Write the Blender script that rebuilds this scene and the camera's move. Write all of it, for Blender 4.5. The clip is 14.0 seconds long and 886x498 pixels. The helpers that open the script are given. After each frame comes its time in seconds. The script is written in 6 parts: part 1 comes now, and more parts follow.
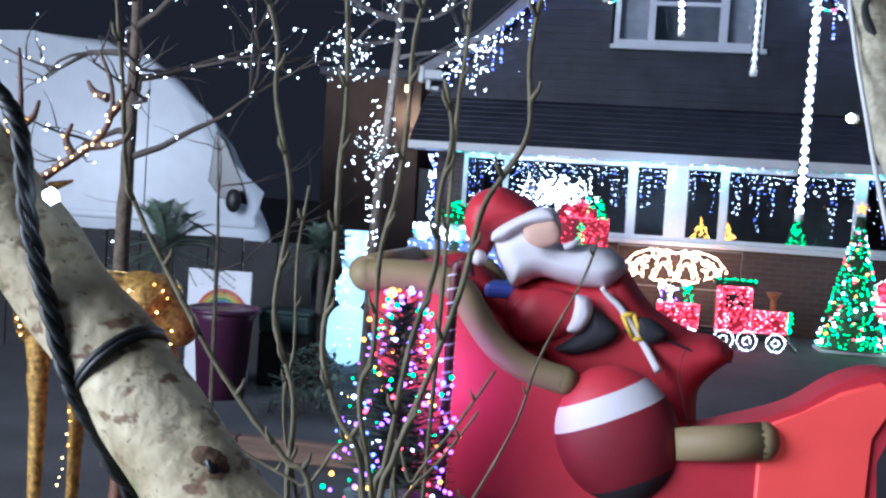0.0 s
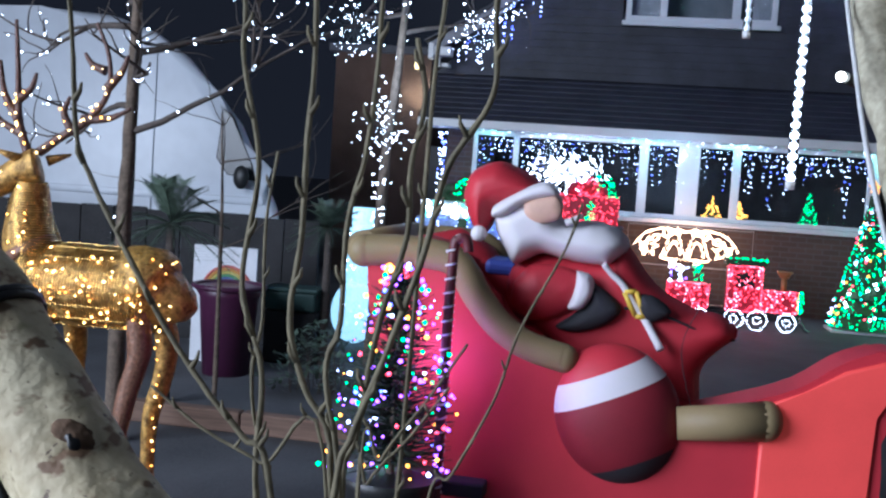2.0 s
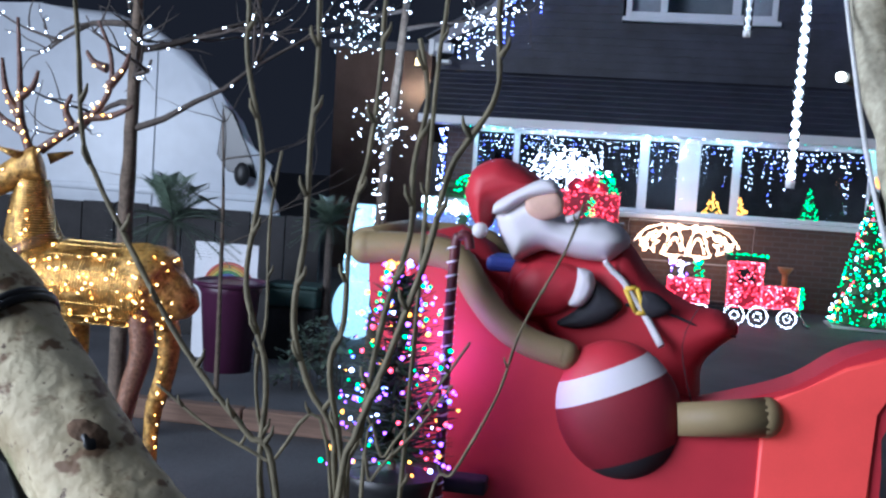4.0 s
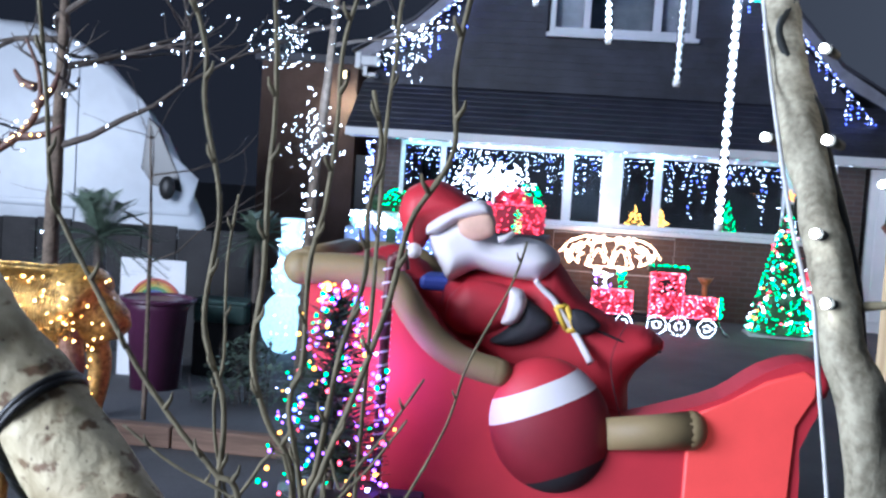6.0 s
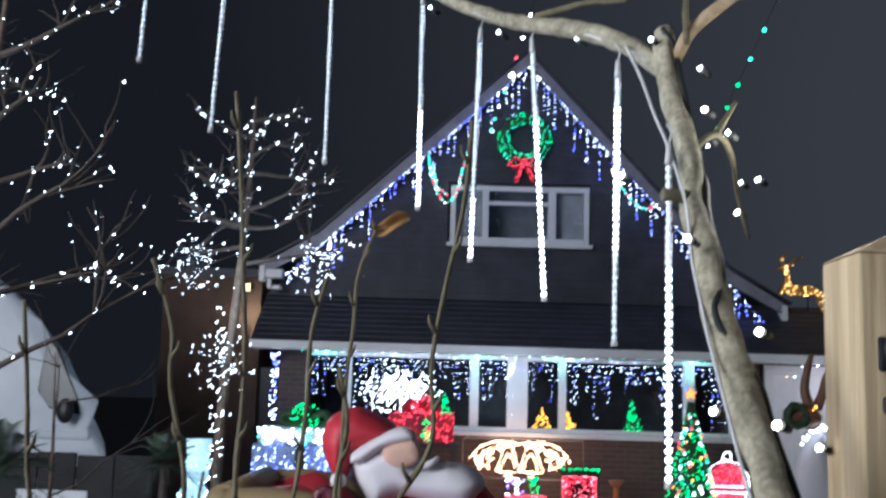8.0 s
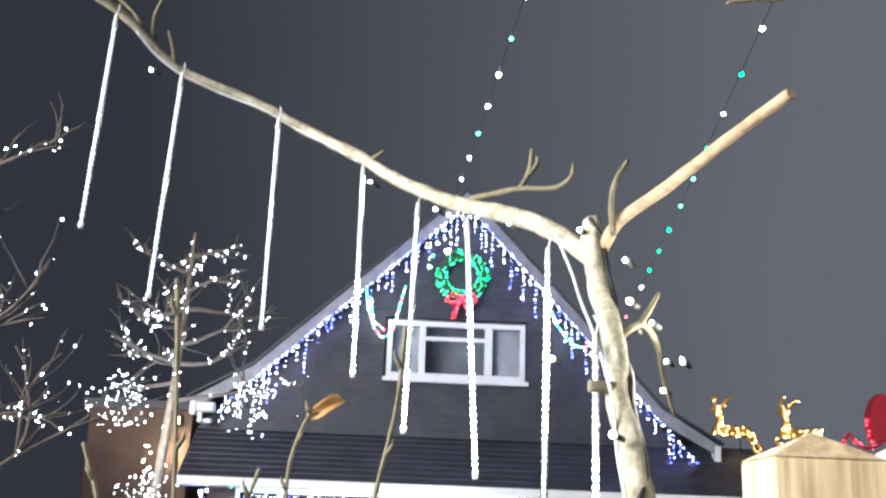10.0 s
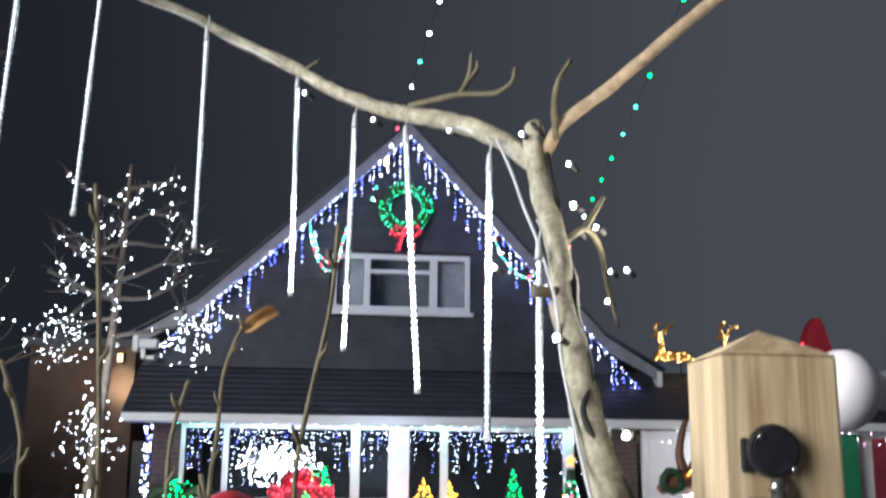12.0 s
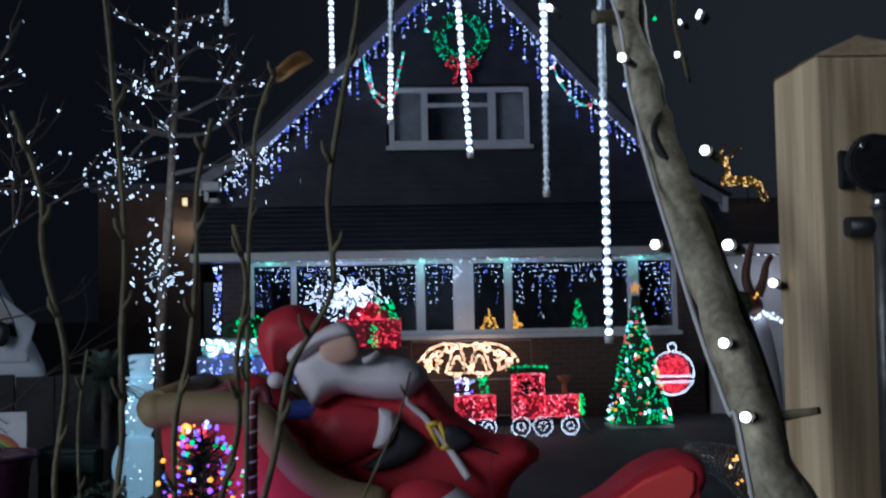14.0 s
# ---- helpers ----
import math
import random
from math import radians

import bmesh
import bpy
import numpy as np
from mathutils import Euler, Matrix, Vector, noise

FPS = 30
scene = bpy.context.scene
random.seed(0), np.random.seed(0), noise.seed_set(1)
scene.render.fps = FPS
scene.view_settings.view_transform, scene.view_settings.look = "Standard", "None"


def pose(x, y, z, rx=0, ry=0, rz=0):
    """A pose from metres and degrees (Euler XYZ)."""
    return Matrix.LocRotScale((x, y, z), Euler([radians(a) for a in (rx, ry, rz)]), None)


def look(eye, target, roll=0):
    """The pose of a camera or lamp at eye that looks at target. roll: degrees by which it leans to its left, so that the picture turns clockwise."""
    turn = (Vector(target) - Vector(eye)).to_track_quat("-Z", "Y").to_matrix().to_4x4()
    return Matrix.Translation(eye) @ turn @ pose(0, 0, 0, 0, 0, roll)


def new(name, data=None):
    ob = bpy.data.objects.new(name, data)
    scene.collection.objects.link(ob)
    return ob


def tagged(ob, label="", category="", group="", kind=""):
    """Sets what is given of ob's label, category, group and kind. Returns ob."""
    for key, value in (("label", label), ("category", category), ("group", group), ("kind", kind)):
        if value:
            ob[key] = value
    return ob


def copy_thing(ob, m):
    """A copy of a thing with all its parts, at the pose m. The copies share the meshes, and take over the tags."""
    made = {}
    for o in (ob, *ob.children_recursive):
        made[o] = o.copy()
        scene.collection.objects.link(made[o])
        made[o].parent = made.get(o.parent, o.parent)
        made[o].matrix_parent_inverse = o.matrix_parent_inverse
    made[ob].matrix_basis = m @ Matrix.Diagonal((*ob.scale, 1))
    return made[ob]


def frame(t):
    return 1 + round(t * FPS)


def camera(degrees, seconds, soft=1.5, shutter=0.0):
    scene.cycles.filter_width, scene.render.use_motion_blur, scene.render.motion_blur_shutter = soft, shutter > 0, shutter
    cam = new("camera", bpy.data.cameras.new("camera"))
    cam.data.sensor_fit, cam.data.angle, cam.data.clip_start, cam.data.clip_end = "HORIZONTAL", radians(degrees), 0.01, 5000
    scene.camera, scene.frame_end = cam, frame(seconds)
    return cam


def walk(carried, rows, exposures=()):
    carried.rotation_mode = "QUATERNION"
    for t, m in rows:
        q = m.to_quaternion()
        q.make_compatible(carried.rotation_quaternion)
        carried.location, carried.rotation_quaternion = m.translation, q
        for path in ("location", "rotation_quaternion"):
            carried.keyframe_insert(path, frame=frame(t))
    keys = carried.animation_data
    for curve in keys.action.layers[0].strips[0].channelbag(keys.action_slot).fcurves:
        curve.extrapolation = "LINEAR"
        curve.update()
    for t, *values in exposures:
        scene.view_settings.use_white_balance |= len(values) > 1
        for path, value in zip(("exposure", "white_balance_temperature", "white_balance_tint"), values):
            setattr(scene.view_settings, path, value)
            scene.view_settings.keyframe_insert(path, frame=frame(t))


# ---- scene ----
import collections

cam = camera(47.0, 14.0, soft=2.4, shutter=0.5)
PATH = [
    (0, (1.742, 1.125, 1.495), (1.415, 3.095, 1.396), 3.7),
    (0.5, (1.756, 1.156, 1.491), (1.399, 3.12, 1.37), 4.4),
    (1, (1.772, 1.182, 1.486), (1.421, 3.147, 1.353), 4.4),
    (1.5, (1.778, 1.195, 1.481), (1.43, 3.159, 1.342), 4.2),
    (2, (1.78, 1.189, 1.483), (1.432, 3.153, 1.341), 3.9),
    (2.5, (1.776, 1.185, 1.485), (1.427, 3.149, 1.338), 3.8),
    (3, (1.779, 1.183, 1.485), (1.429, 3.147, 1.336), 3.8),
    (5.5, (1.775, 1.151, 1.508), (1.446, 3.118, 1.358), 4.0),
    (6, (1.753, 1.113, 1.527), (1.548, 3.099, 1.406), 3.8),
    (6.5, (1.738, 1.118, 1.534), (1.555, 3.108, 1.48), 3.2),
    (7, (1.721, 1.111, 1.559), (1.544, 3.102, 1.632), 2.0),
    (7.5, (1.694, 1.05, 1.579), (1.585, 3.038, 1.762), 1.6),
    (8, (1.676, 1.037, 1.61), (1.646, 3.016, 1.892), 1.7),
    (8.5, (1.67, 1.009, 1.629), (1.698, 2.974, 1.998), 2.7),
    (9, (1.66, 0.985, 1.645), (1.703, 2.938, 2.072), 2.4),
    (9.2, (1.665, 0.982, 1.652), (1.712, 2.931, 2.096), 2.3),
    (11.3, (1.683, 0.983, 1.709), (1.855, 2.87, 2.348), 1.5),
    (11.5, (1.685, 1.0, 1.696), (1.871, 2.906, 2.275), 1.3),
    (12, (1.692, 1.049, 1.655), (1.888, 2.996, 2.068), 0.6),
    (12.5, (1.688, 1.078, 1.622), (1.85, 3.042, 1.961), -0.0),
    (13, (1.697, 1.109, 1.59), (1.8, 3.087, 1.871), -0.9),
    (13.5, (1.701, 1.132, 1.557), (1.775, 3.122, 1.746), -0.8),
    (14, (1.717, 1.199, 1.546), (1.796, 3.194, 1.653), -1.1),
]
EXPO = [(0, 0.65, 4950, 11), (1, 0.42, 4950, 11), (3, 0.37, 4950, 11), (6, 0.9, 4950, 11), (6.5, 0.85, 4980, 11), (7.0, 0.27, 5050, 10), (7.5, 0.15, 5350, 10), (8, 0.05, 5450, 10), (8.5, 0.15, 5450, 10), (9, 0.82, 5650, 10), (11.4, 2.05, 6050, 10),
        (12, 0.75, 5850, 10), (12.5, 0.8, 5650, 10), (13, 0.6, 5450, 10), (13.5, 0.1, 5250, 10), (14, -1.4, 5100, 9)]
walk(cam, [(t, look(eye, target, roll)) for t, eye, target, roll in PATH], EXPO)

# ---- night sky, the street light and fill lamps ----
world = bpy.data.worlds.new("night")
scene.world = world
world.use_nodes = True
wn, wl = world.node_tree.nodes, world.node_tree.links
bg = wn["Background"]
tc = wn.new("ShaderNodeTexCoord")
grad = wn.new("ShaderNodeTexGradient")
mp = wn.new("ShaderNodeMapping")
mp.inputs["Location"].default_value = (0.34, 0, 0)
mp.inputs["Scale"].default_value = (1.3, 1, 1)
nz = wn.new("ShaderNodeTexNoise")
nz.inputs["Scale"].default_value = 2.2
ramp = wn.new("ShaderNodeValToRGB")
ramp.color_ramp.elements[0].position, ramp.color_ramp.elements[1].position = 0.12, 0.9
ramp.color_ramp.elements[0].color = (0.0050, 0.0053, 0.0066, 1)
ramp.color_ramp.elements[1].color = (0.021, 0.0215, 0.0235, 1)
addn = wn.new("ShaderNodeMath")
addn.operation = "MULTIPLY_ADD"
addn.inputs[1].default_value = 0.18
wl.new(tc.outputs["Generated"], mp.inputs["Vector"])
wl.new(mp.outputs["Vector"], grad.inputs["Vector"])
wl.new(tc.outputs["Generated"], nz.inputs["Vector"])
wl.new(nz.outputs["Fac"], addn.inputs[0])
wl.new(grad.outputs["Fac"], addn.inputs[2])
wl.new(addn.outputs[0], ramp.inputs["Fac"])
wl.new(ramp.outputs["Color"], bg.inputs["Color"])
bg.inputs["Strength"].default_value = 1.85


def lamp(name, kind, place, power, color, size=0.3, target=None):
    data = bpy.data.lights.new(name, kind)
    data.energy, data.color = power, color
    if kind == "AREA":
        data.size = size
    else:
        data.shadow_soft_size = size
    ob = new(name, data)
    ob.matrix_world = look(place, target) if target else pose(*place)
    return tagged(ob, kind="structure")


lamp("street_light", "AREA", (-6.6, -1.8, 3.8), 1300, (1.0, 0.95, 0.88), 6.0, (1.8, 5, 0.8))
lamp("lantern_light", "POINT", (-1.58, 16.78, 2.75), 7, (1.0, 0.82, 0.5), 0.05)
# Unseen fill lamps, added to stand in for light thrown by the bulbs.
lamp("porch_fill", "POINT", (7.4, 15.3, 1.9), 12, (1.0, 0.85, 0.85), 0.08)
lamp("branch_fill", "POINT", (1.80, 2.60, 1.95), 1.2, (0.9, 0.95, 1.0), 0.12)
lamp("globe_fill", "POINT", (2.13, 2.50, 1.97), 1.6, (1.0, 0.9, 0.7), 0.06)
lamp("tree_fill", "POINT", (-0.1, 8.7, 2.3), 28, (0.8, 0.9, 1.0), 0.3)
lamp("bay_fill", "POINT", (2.4, 15.1, 1.75), 15, (0.7, 0.85, 1.0), 0.6)
lamp("gable_fill", "POINT", (2.7, 14.9, 5.4), 12, (0.42, 0.5, 1.0), 0.8)
lamp("train_fill", "POINT", (3.2, 14.7, 0.5), 7, (1.0, 0.35, 0.25), 0.3)
lamp("small_tree_fill", "POINT", (1.17, 4.50, 0.85), 3.6, (0.85, 0.3, 0.95), 0.15)


# ---- materials ----
def surface(name, color, rough=0.6, metal=0.0, vary=0.25, scale=6.0, bump=0.15, other=None, fine=60.0, trans=0.0, stretch=None):
    m = bpy.data.materials.new(name)
    m.use_nodes = True
    n, l = m.node_tree.nodes, m.node_tree.links
    b = n["Principled BSDF"]
    b.inputs["Roughness"].default_value, b.inputs["Metallic"].default_value = rough, metal
    if trans:
        b.inputs["Transmission Weight"].default_value = trans
    c = n.new("ShaderNodeTexCoord")
    big, small, mixer, rampn = n.new("ShaderNodeTexNoise"), n.new("ShaderNodeTexNoise"), n.new("ShaderNodeMath"), n.new("ShaderNodeValToRGB")
    big.inputs["Scale"].default_value, small.inputs["Scale"].default_value = scale, fine
    big.inputs["Detail"].default_value = 4
    mixer.operation = "MULTIPLY_ADD"
    mixer.inputs[1].default_value = 0.4
    half = n.new("ShaderNodeMath")
    half.operation = "MULTIPLY"
    half.inputs[1].default_value = 0.6
    src = c.outputs["Object"]
    if stretch:
        sm_ = n.new("ShaderNodeMapping")
        sm_.inputs["Scale"].default_value = stretch
        l.new(src, sm_.inputs["Vector"])
        src = sm_.outputs["Vector"]
    l.new(src, big.inputs["Vector"])
    l.new(src, small.inputs["Vector"])
    l.new(big.outputs["Fac"], half.inputs[0])
    l.new(small.outputs["Fac"], mixer.inputs[0])
    l.new(half.outputs[0], mixer.inputs[2])
    o = other or tuple(v * (1 - vary) for v in color)
    e = rampn.color_ramp.elements
    e[0].position, e[1].position = 0.36, 0.62
    e[0].color, e[1].color = (*o, 1), (*(min(1, v * (1 + vary * 0.6)) for v in color), 1)
    l.new(mixer.outputs[0], rampn.inputs["Fac"])
    l.new(rampn.outputs["Color"], b.inputs["Base Color"])
    if bump:
        bn = n.new("ShaderNodeBump")
        bn.inputs["Strength"].default_value, bn.inputs["Distance"].default_value = bump, 0.01
        l.new(mixer.outputs[0], bn.inputs["Height"])
        l.new(bn.outputs["Normal"], b.inputs["Normal"])
    return m


def bricked(name, one, two, mortar):
    m = surface(name, one, 0.9)
    n, l = m.node_tree.nodes, m.node_tree.links
    br, c, rot = n.new("ShaderNodeTexBrick"), n.new("ShaderNodeTexCoord"), n.new("ShaderNodeMapping")
    rot.inputs["Rotation"].default_value = (radians(90), 0, 0)
    br.inputs["Color1"].default_value, br.inputs["Color2"].default_value, br.inputs["Mortar"].default_value = (*one, 1), (*two, 1), (*mortar, 1)
    br.inputs["Scale"].default_value = 1
    br.inputs["Brick Width"].default_value, br.inputs["Row Height"].default_value, br.inputs["Mortar Size"].default_value = 0.225, 0.075, 0.008
    l.new(c.outputs["Object"], rot.inputs["Vector"])
    l.new(rot.outputs["Vector"], br.inputs["Vector"])
    l.new(br.outputs["Color"], n["Principled BSDF"].inputs["Base Color"])
    return m


def glow(name, color, power):
    m = bpy.data.materials.new(name)
    m.use_nodes = True
    b = m.node_tree.nodes["Principled BSDF"]
    b.inputs["Base Color"].default_value = (*color, 1)
    b.inputs["Emission Color"].default_value = (*color, 1)
    b.inputs["Emission Strength"].default_value = power
    return m


def clear(name, color=(1, 1, 1), rough=0.0):
    m = bpy.data.materials.new(name)
    m.use_nodes = True
    b = m.node_tree.nodes["Principled BSDF"]
    b.inputs["Base Color"].default_value = (*color, 1)
    b.inputs["Transmission Weight"].default_value, b.inputs["Roughness"].default_value, b.inputs["IOR"].default_value = 1, rough, 1.2
    return m


TARMAC = surface("tarmac", (0.075, 0.075, 0.08), 0.8, 0, 0.4, 1.2, 0.5, None, 90)
BRICK = bricked("brick", (0.115, 0.075, 0.06), (0.085, 0.058, 0.05), (0.12, 0.105, 0.095))
TILE = surface("dark_tile", (0.045, 0.046, 0.06), 0.55, 0, 0.4, 3, 0.3)
UPVC = surface("white_upvc", (0.78, 0.79, 0.8), 0.35, 0, 0.06, 3, 0.02)
GLASS = clear("window_glass", (0.9, 0.93, 0.95))
# Near-black colour stands in for the unlit depth behind openings.
UNLITDARK = surface("unlit_dark", (0.03, 0.03, 0.035), 0.9, 0, 0.3, 3, 0)
VANWHITE = surface("van_white", (0.58, 0.61, 0.66), 0.36, 0, 0.08, 0.8, 0.25, None, 5.0)
VANGLASS = surface("van_glass", (0.01, 0.012, 0.015), 0.3, 0, 0.1, 1, 0)
BLACK = surface("black_plastic", (0.012, 0.012, 0.013), 0.45, 0, 0.2, 20, 0.1)


def pale_bark():
    """Cream bark with broad stains, brown flecks running round the trunk and a little green."""
    m = surface("pale_bark", (0.60, 0.53, 0.35), 0.7, 0, 0.12, 14, 0.4, (0.38, 0.31, 0.18), 130)
    n, l = m.node_tree.nodes, m.node_tree.links
    b = n["Principled BSDF"]
    src = b.inputs["Base Color"].links[0].from_socket
    c = n.new("ShaderNodeTexCoord")
    for scale, stretch, lo, hi, tone in ((70, (1.0, 1.0, 1.7), 0.56, 0.64, (0.17, 0.10, 0.05, 1)), (18, (1, 1, 1), 0.50, 0.72, (0.27, 0.21, 0.11, 1)), (30, (1.4, 1, 1), 0.62, 0.74, (0.16, 0.18, 0.06, 1)), (230, (1, 1, 1), 0.66, 0.72, (0.12, 0.08, 0.05, 1))):
        mpn, tex, rmp, mix = n.new("ShaderNodeMapping"), n.new("ShaderNodeTexNoise"), n.new("ShaderNodeMapRange"), n.new("ShaderNodeMix")
        mpn.inputs["Scale"].default_value = stretch
        mpn.inputs["Location"].default_value = (scale * 0.37, scale * 0.11, 0)
        tex.inputs["Scale"].default_value = scale
        tex.inputs["Detail"].default_value = 3
        rmp.inputs["From Min"].default_value, rmp.inputs["From Max"].default_value = lo, hi
        mix.data_type = "RGBA"
        l.new(c.outputs["Object"], mpn.inputs["Vector"])
        l.new(mpn.outputs["Vector"], tex.inputs["Vector"])
        l.new(tex.outputs["Fac"], rmp.inputs["Value"])
        l.new(rmp.outputs["Result"], mix.inputs["Factor"])
        l.new(src, mix.inputs[6])
        mix.inputs[7].default_value = tone
        src = mix.outputs[2]
    l.new(src, b.inputs["Base Color"])
    return m


BIRCH = pale_bark()
GREYBARK = surface("grey_bark", (0.36, 0.33, 0.24), 0.75, 0, 0.25, 30, 0.35, (0.17, 0.15, 0.10), 140)
CORAL = surface("glowing_coral_fabric", (0.80, 0.075, 0.07), 0.5, 0, 0.1, 5, 0.1, None, 300)
BARK = surface("brown_bark", (0.12, 0.09, 0.065), 0.9, 0, 0.4, 20, 0.8)
TWIG = surface("twig_bark", (0.14, 0.12, 0.07), 0.8, 0, 0.35, 40, 0.4)
TWIGDARK = surface("dark_twig", (0.075, 0.06, 0.05), 0.85, 0, 0.35, 40, 0.4)
KNOT = surface("bark_knot", (0.15, 0.09, 0.05), 0.95, 0, 0.5, 60, 0.8)
LEAF = surface("dead_leaf", (0.36, 0.19, 0.06), 0.7, 0, 0.3, 40, 0.3)
GREEN = surface("evergreen", (0.035, 0.07, 0.03), 0.7, 0, 0.5, 30, 0.3)
PALM = surface("palm_leaf", (0.085, 0.12, 0.085), 0.5, 0, 0.4, 30, 0.2)
ANTLER = surface("antler_brown", (0.11, 0.055, 0.04), 0.5, 0.1, 0.4, 60, 0.6)
RED = surface("red_fabric", (0.50, 0.028, 0.045), 0.55, 0, 0.12, 5, 0.12, None, 300)
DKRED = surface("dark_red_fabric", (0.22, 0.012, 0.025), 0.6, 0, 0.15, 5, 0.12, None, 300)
WHITE = surface("white_fabric", (0.70, 0.67, 0.70), 0.6, 0, 0.06, 5, 0.1, None, 300)
TAN = surface("tan_fabric", (0.26, 0.195, 0.095), 0.6, 0, 0.12, 5, 0.1, None, 300)
SKIN = surface("peach_fabric", (0.62, 0.40, 0.30), 0.6, 0, 0.06, 5, 0.1)
GREY = surface("black_fabric", (0.022, 0.022, 0.028), 0.8, 0, 0.2, 5, 0.1)
YELLOW = surface("yellow_fabric", (0.72, 0.50, 0.05), 0.5, 0, 0.1, 5, 0.05)
BLUEF = surface("blue_fabric", (0.05, 0.08, 0.4), 0.5, 0, 0.1, 5, 0.05)
WOOD = surface("post_wood", (0.56, 0.45, 0.28), 0.75, 0, 0.2, 9, 0.4, (0.31, 0.22, 0.115), 45, 0.0, (1.6, 1.6, 0.09))
STEEL = surface("black_iron", (0.03, 0.031, 0.034), 0.4, 0.5, 0.3, 40, 0.2)
CHROME = surface("bright_steel", (0.6, 0.6, 0.6), 0.25, 1.0, 0.1, 40, 0.0)
GOLDWIRE = surface("gold_mesh", (0.55, 0.33, 0.08), 0.35, 0.4, 0.4, 40, 0.9, (0.12, 0.06, 0.015), 190)
BROWN = surface("brown_glitter", (0.20, 0.10, 0.06), 0.45, 0.2, 0.4, 90, 0.6)
PURPLE = surface("plum_pot", (0.055, 0.012, 0.04), 0.4, 0, 0.2, 4, 0.05)
TEAL = surface("green_trough", (0.02, 0.055, 0.048), 0.6, 0, 0.3, 6, 0.1)
PAPER = surface("painted_board", (0.62, 0.63, 0.66), 0.7, 0, 0.1, 4, 0.05)
CABLE = surface("dark_cable", (0.012, 0.014, 0.013), 0.5, 0, 0.2, 30, 0.2)
WCABLE = surface("white_cable", (0.55, 0.55, 0.55), 0.4, 0, 0.1, 30, 0.1)
FENCE = surface("dark_fence", (0.02, 0.019, 0.02), 0.85, 0, 0.4, 5, 0.3)
ACRYL = surface("lit_acrylic", (0.62, 0.78, 0.82), 0.25, 0, 0.2, 40, 0.9, (0.42, 0.6, 0.66), 90)
ACRYL.node_tree.nodes["Principled BSDF"].inputs["Emission Color"].default_value = (0.55, 0.85, 0.95, 1)
ACRYL.node_tree.nodes["Principled BSDF"].inputs["Emission Strength"].default_value = 0.8
TUBE = clear("clear_tube", (0.85, 0.88, 0.9), 0.12)
PINKF = surface("pink_mesh", (0.5, 0.03, 0.07), 0.5, 0, 0.4, 40, 0.4)
BLUEM = surface("pale_mesh", (0.25, 0.32, 0.5), 0.5, 0, 0.4, 40, 0.4)
FARRED = surface("brown_render", (0.13, 0.085, 0.065), 0.9, 0, 0.3, 2, 0.2)
# Faint emission imitates light coming through the coral front; no lamp is inside.
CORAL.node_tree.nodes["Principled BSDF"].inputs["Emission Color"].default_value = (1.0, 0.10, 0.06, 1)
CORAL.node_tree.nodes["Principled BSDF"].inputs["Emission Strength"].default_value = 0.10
L_WHITE = glow("led_white", (0.90, 0.95, 1.0), 10.9)
L_COOL = glow("led_cool", (0.55, 0.62, 1.0), 7.25)
L_BLUE = glow("led_blue", (0.12, 0.16, 1.0), 7.25)
L_WARM = glow("led_warm", (1.0, 0.60, 0.18), 8.7)
L_GOLD = glow("led_gold", (1.0, 0.42, 0.05), 7.25)
L_RED = glow("led_red", (1.0, 0.05, 0.08), 5.8)
L_GREEN = glow("led_green", (0.02, 0.85, 0.18), 3.77)
L_TEAL = glow("led_teal", (0.10, 0.9, 0.6), 4.06)
L_PURP = glow("led_purple", (0.35, 0.10, 1.0), 5.08)
L_AMBER = glow("led_amber", (1.0, 0.36, 0.03), 5.8)
L_BIG = glow("globe_bulb", (1.0, 0.90, 0.70), 17.4)
L_TUBE = glow("tube_lit", (0.93, 0.96, 1.0), 8)
L_DIM = glow("tube_dim", (0.85, 0.92, 1.0), 0.05)
L_ORANGE = glow("bell_rope", (1.0, 0.55, 0.28), 11.6)
RNG = random.Random(7)


# ---- building helpers ----
def mesh_of(name, bm, smooth=False):
    me = bpy.data.meshes.new(name)
    bmesh.ops.recalc_face_normals(bm, faces=bm.faces)
    bm.to_mesh(me)
    bm.free()
    if smooth:
        for p in me.polygons:
            p.use_smooth = True
    return me


def part(name, bm, material, parent, label="", smooth=False, kind=""):
    me = mesh_of(name, bm, smooth) if isinstance(bm, bmesh.types.BMesh) else bm
    for m in material if isinstance(material, (list, tuple)) else [material]:
        me.materials.append(m)
    ob = new(name, me)
    ob.parent = parent
    return tagged(ob, label=label, kind=kind)


def thing(name, place, label, category, group="", kind=""):
    ob = new(name)
    ob.location = place
    return tagged(ob, label, category, group, kind)


def box(bm, lo, hi, bevel=0.0, mat=0):
    vs = [bm.verts.new((x, y, z)) for x in (lo[0], hi[0]) for y in (lo[1], hi[1]) for z in (lo[2], hi[2])]
    fs = [bm.faces.new([vs[i] for i in q]) for q in ((0, 1, 3, 2), (4, 6, 7, 5), (0, 4, 5, 1), (2, 3, 7, 6), (0, 2, 6, 4), (1, 5, 7, 3))]
    for q in fs:
        q.material_index = mat
    if bevel:
        es = list({e for q in fs for e in q.edges})
        r = bmesh.ops.bevel(bm, geom=es, offset=bevel, segments=2, affect="EDGES", profile=0.5)
        for q in r["faces"]:
            q.material_index = mat
    return bm


def boxes(*pairs, bevel=0.0):
    bm = bmesh.new()
    for lo, hi in pairs:
        box(bm, lo, hi, bevel)
    return bm


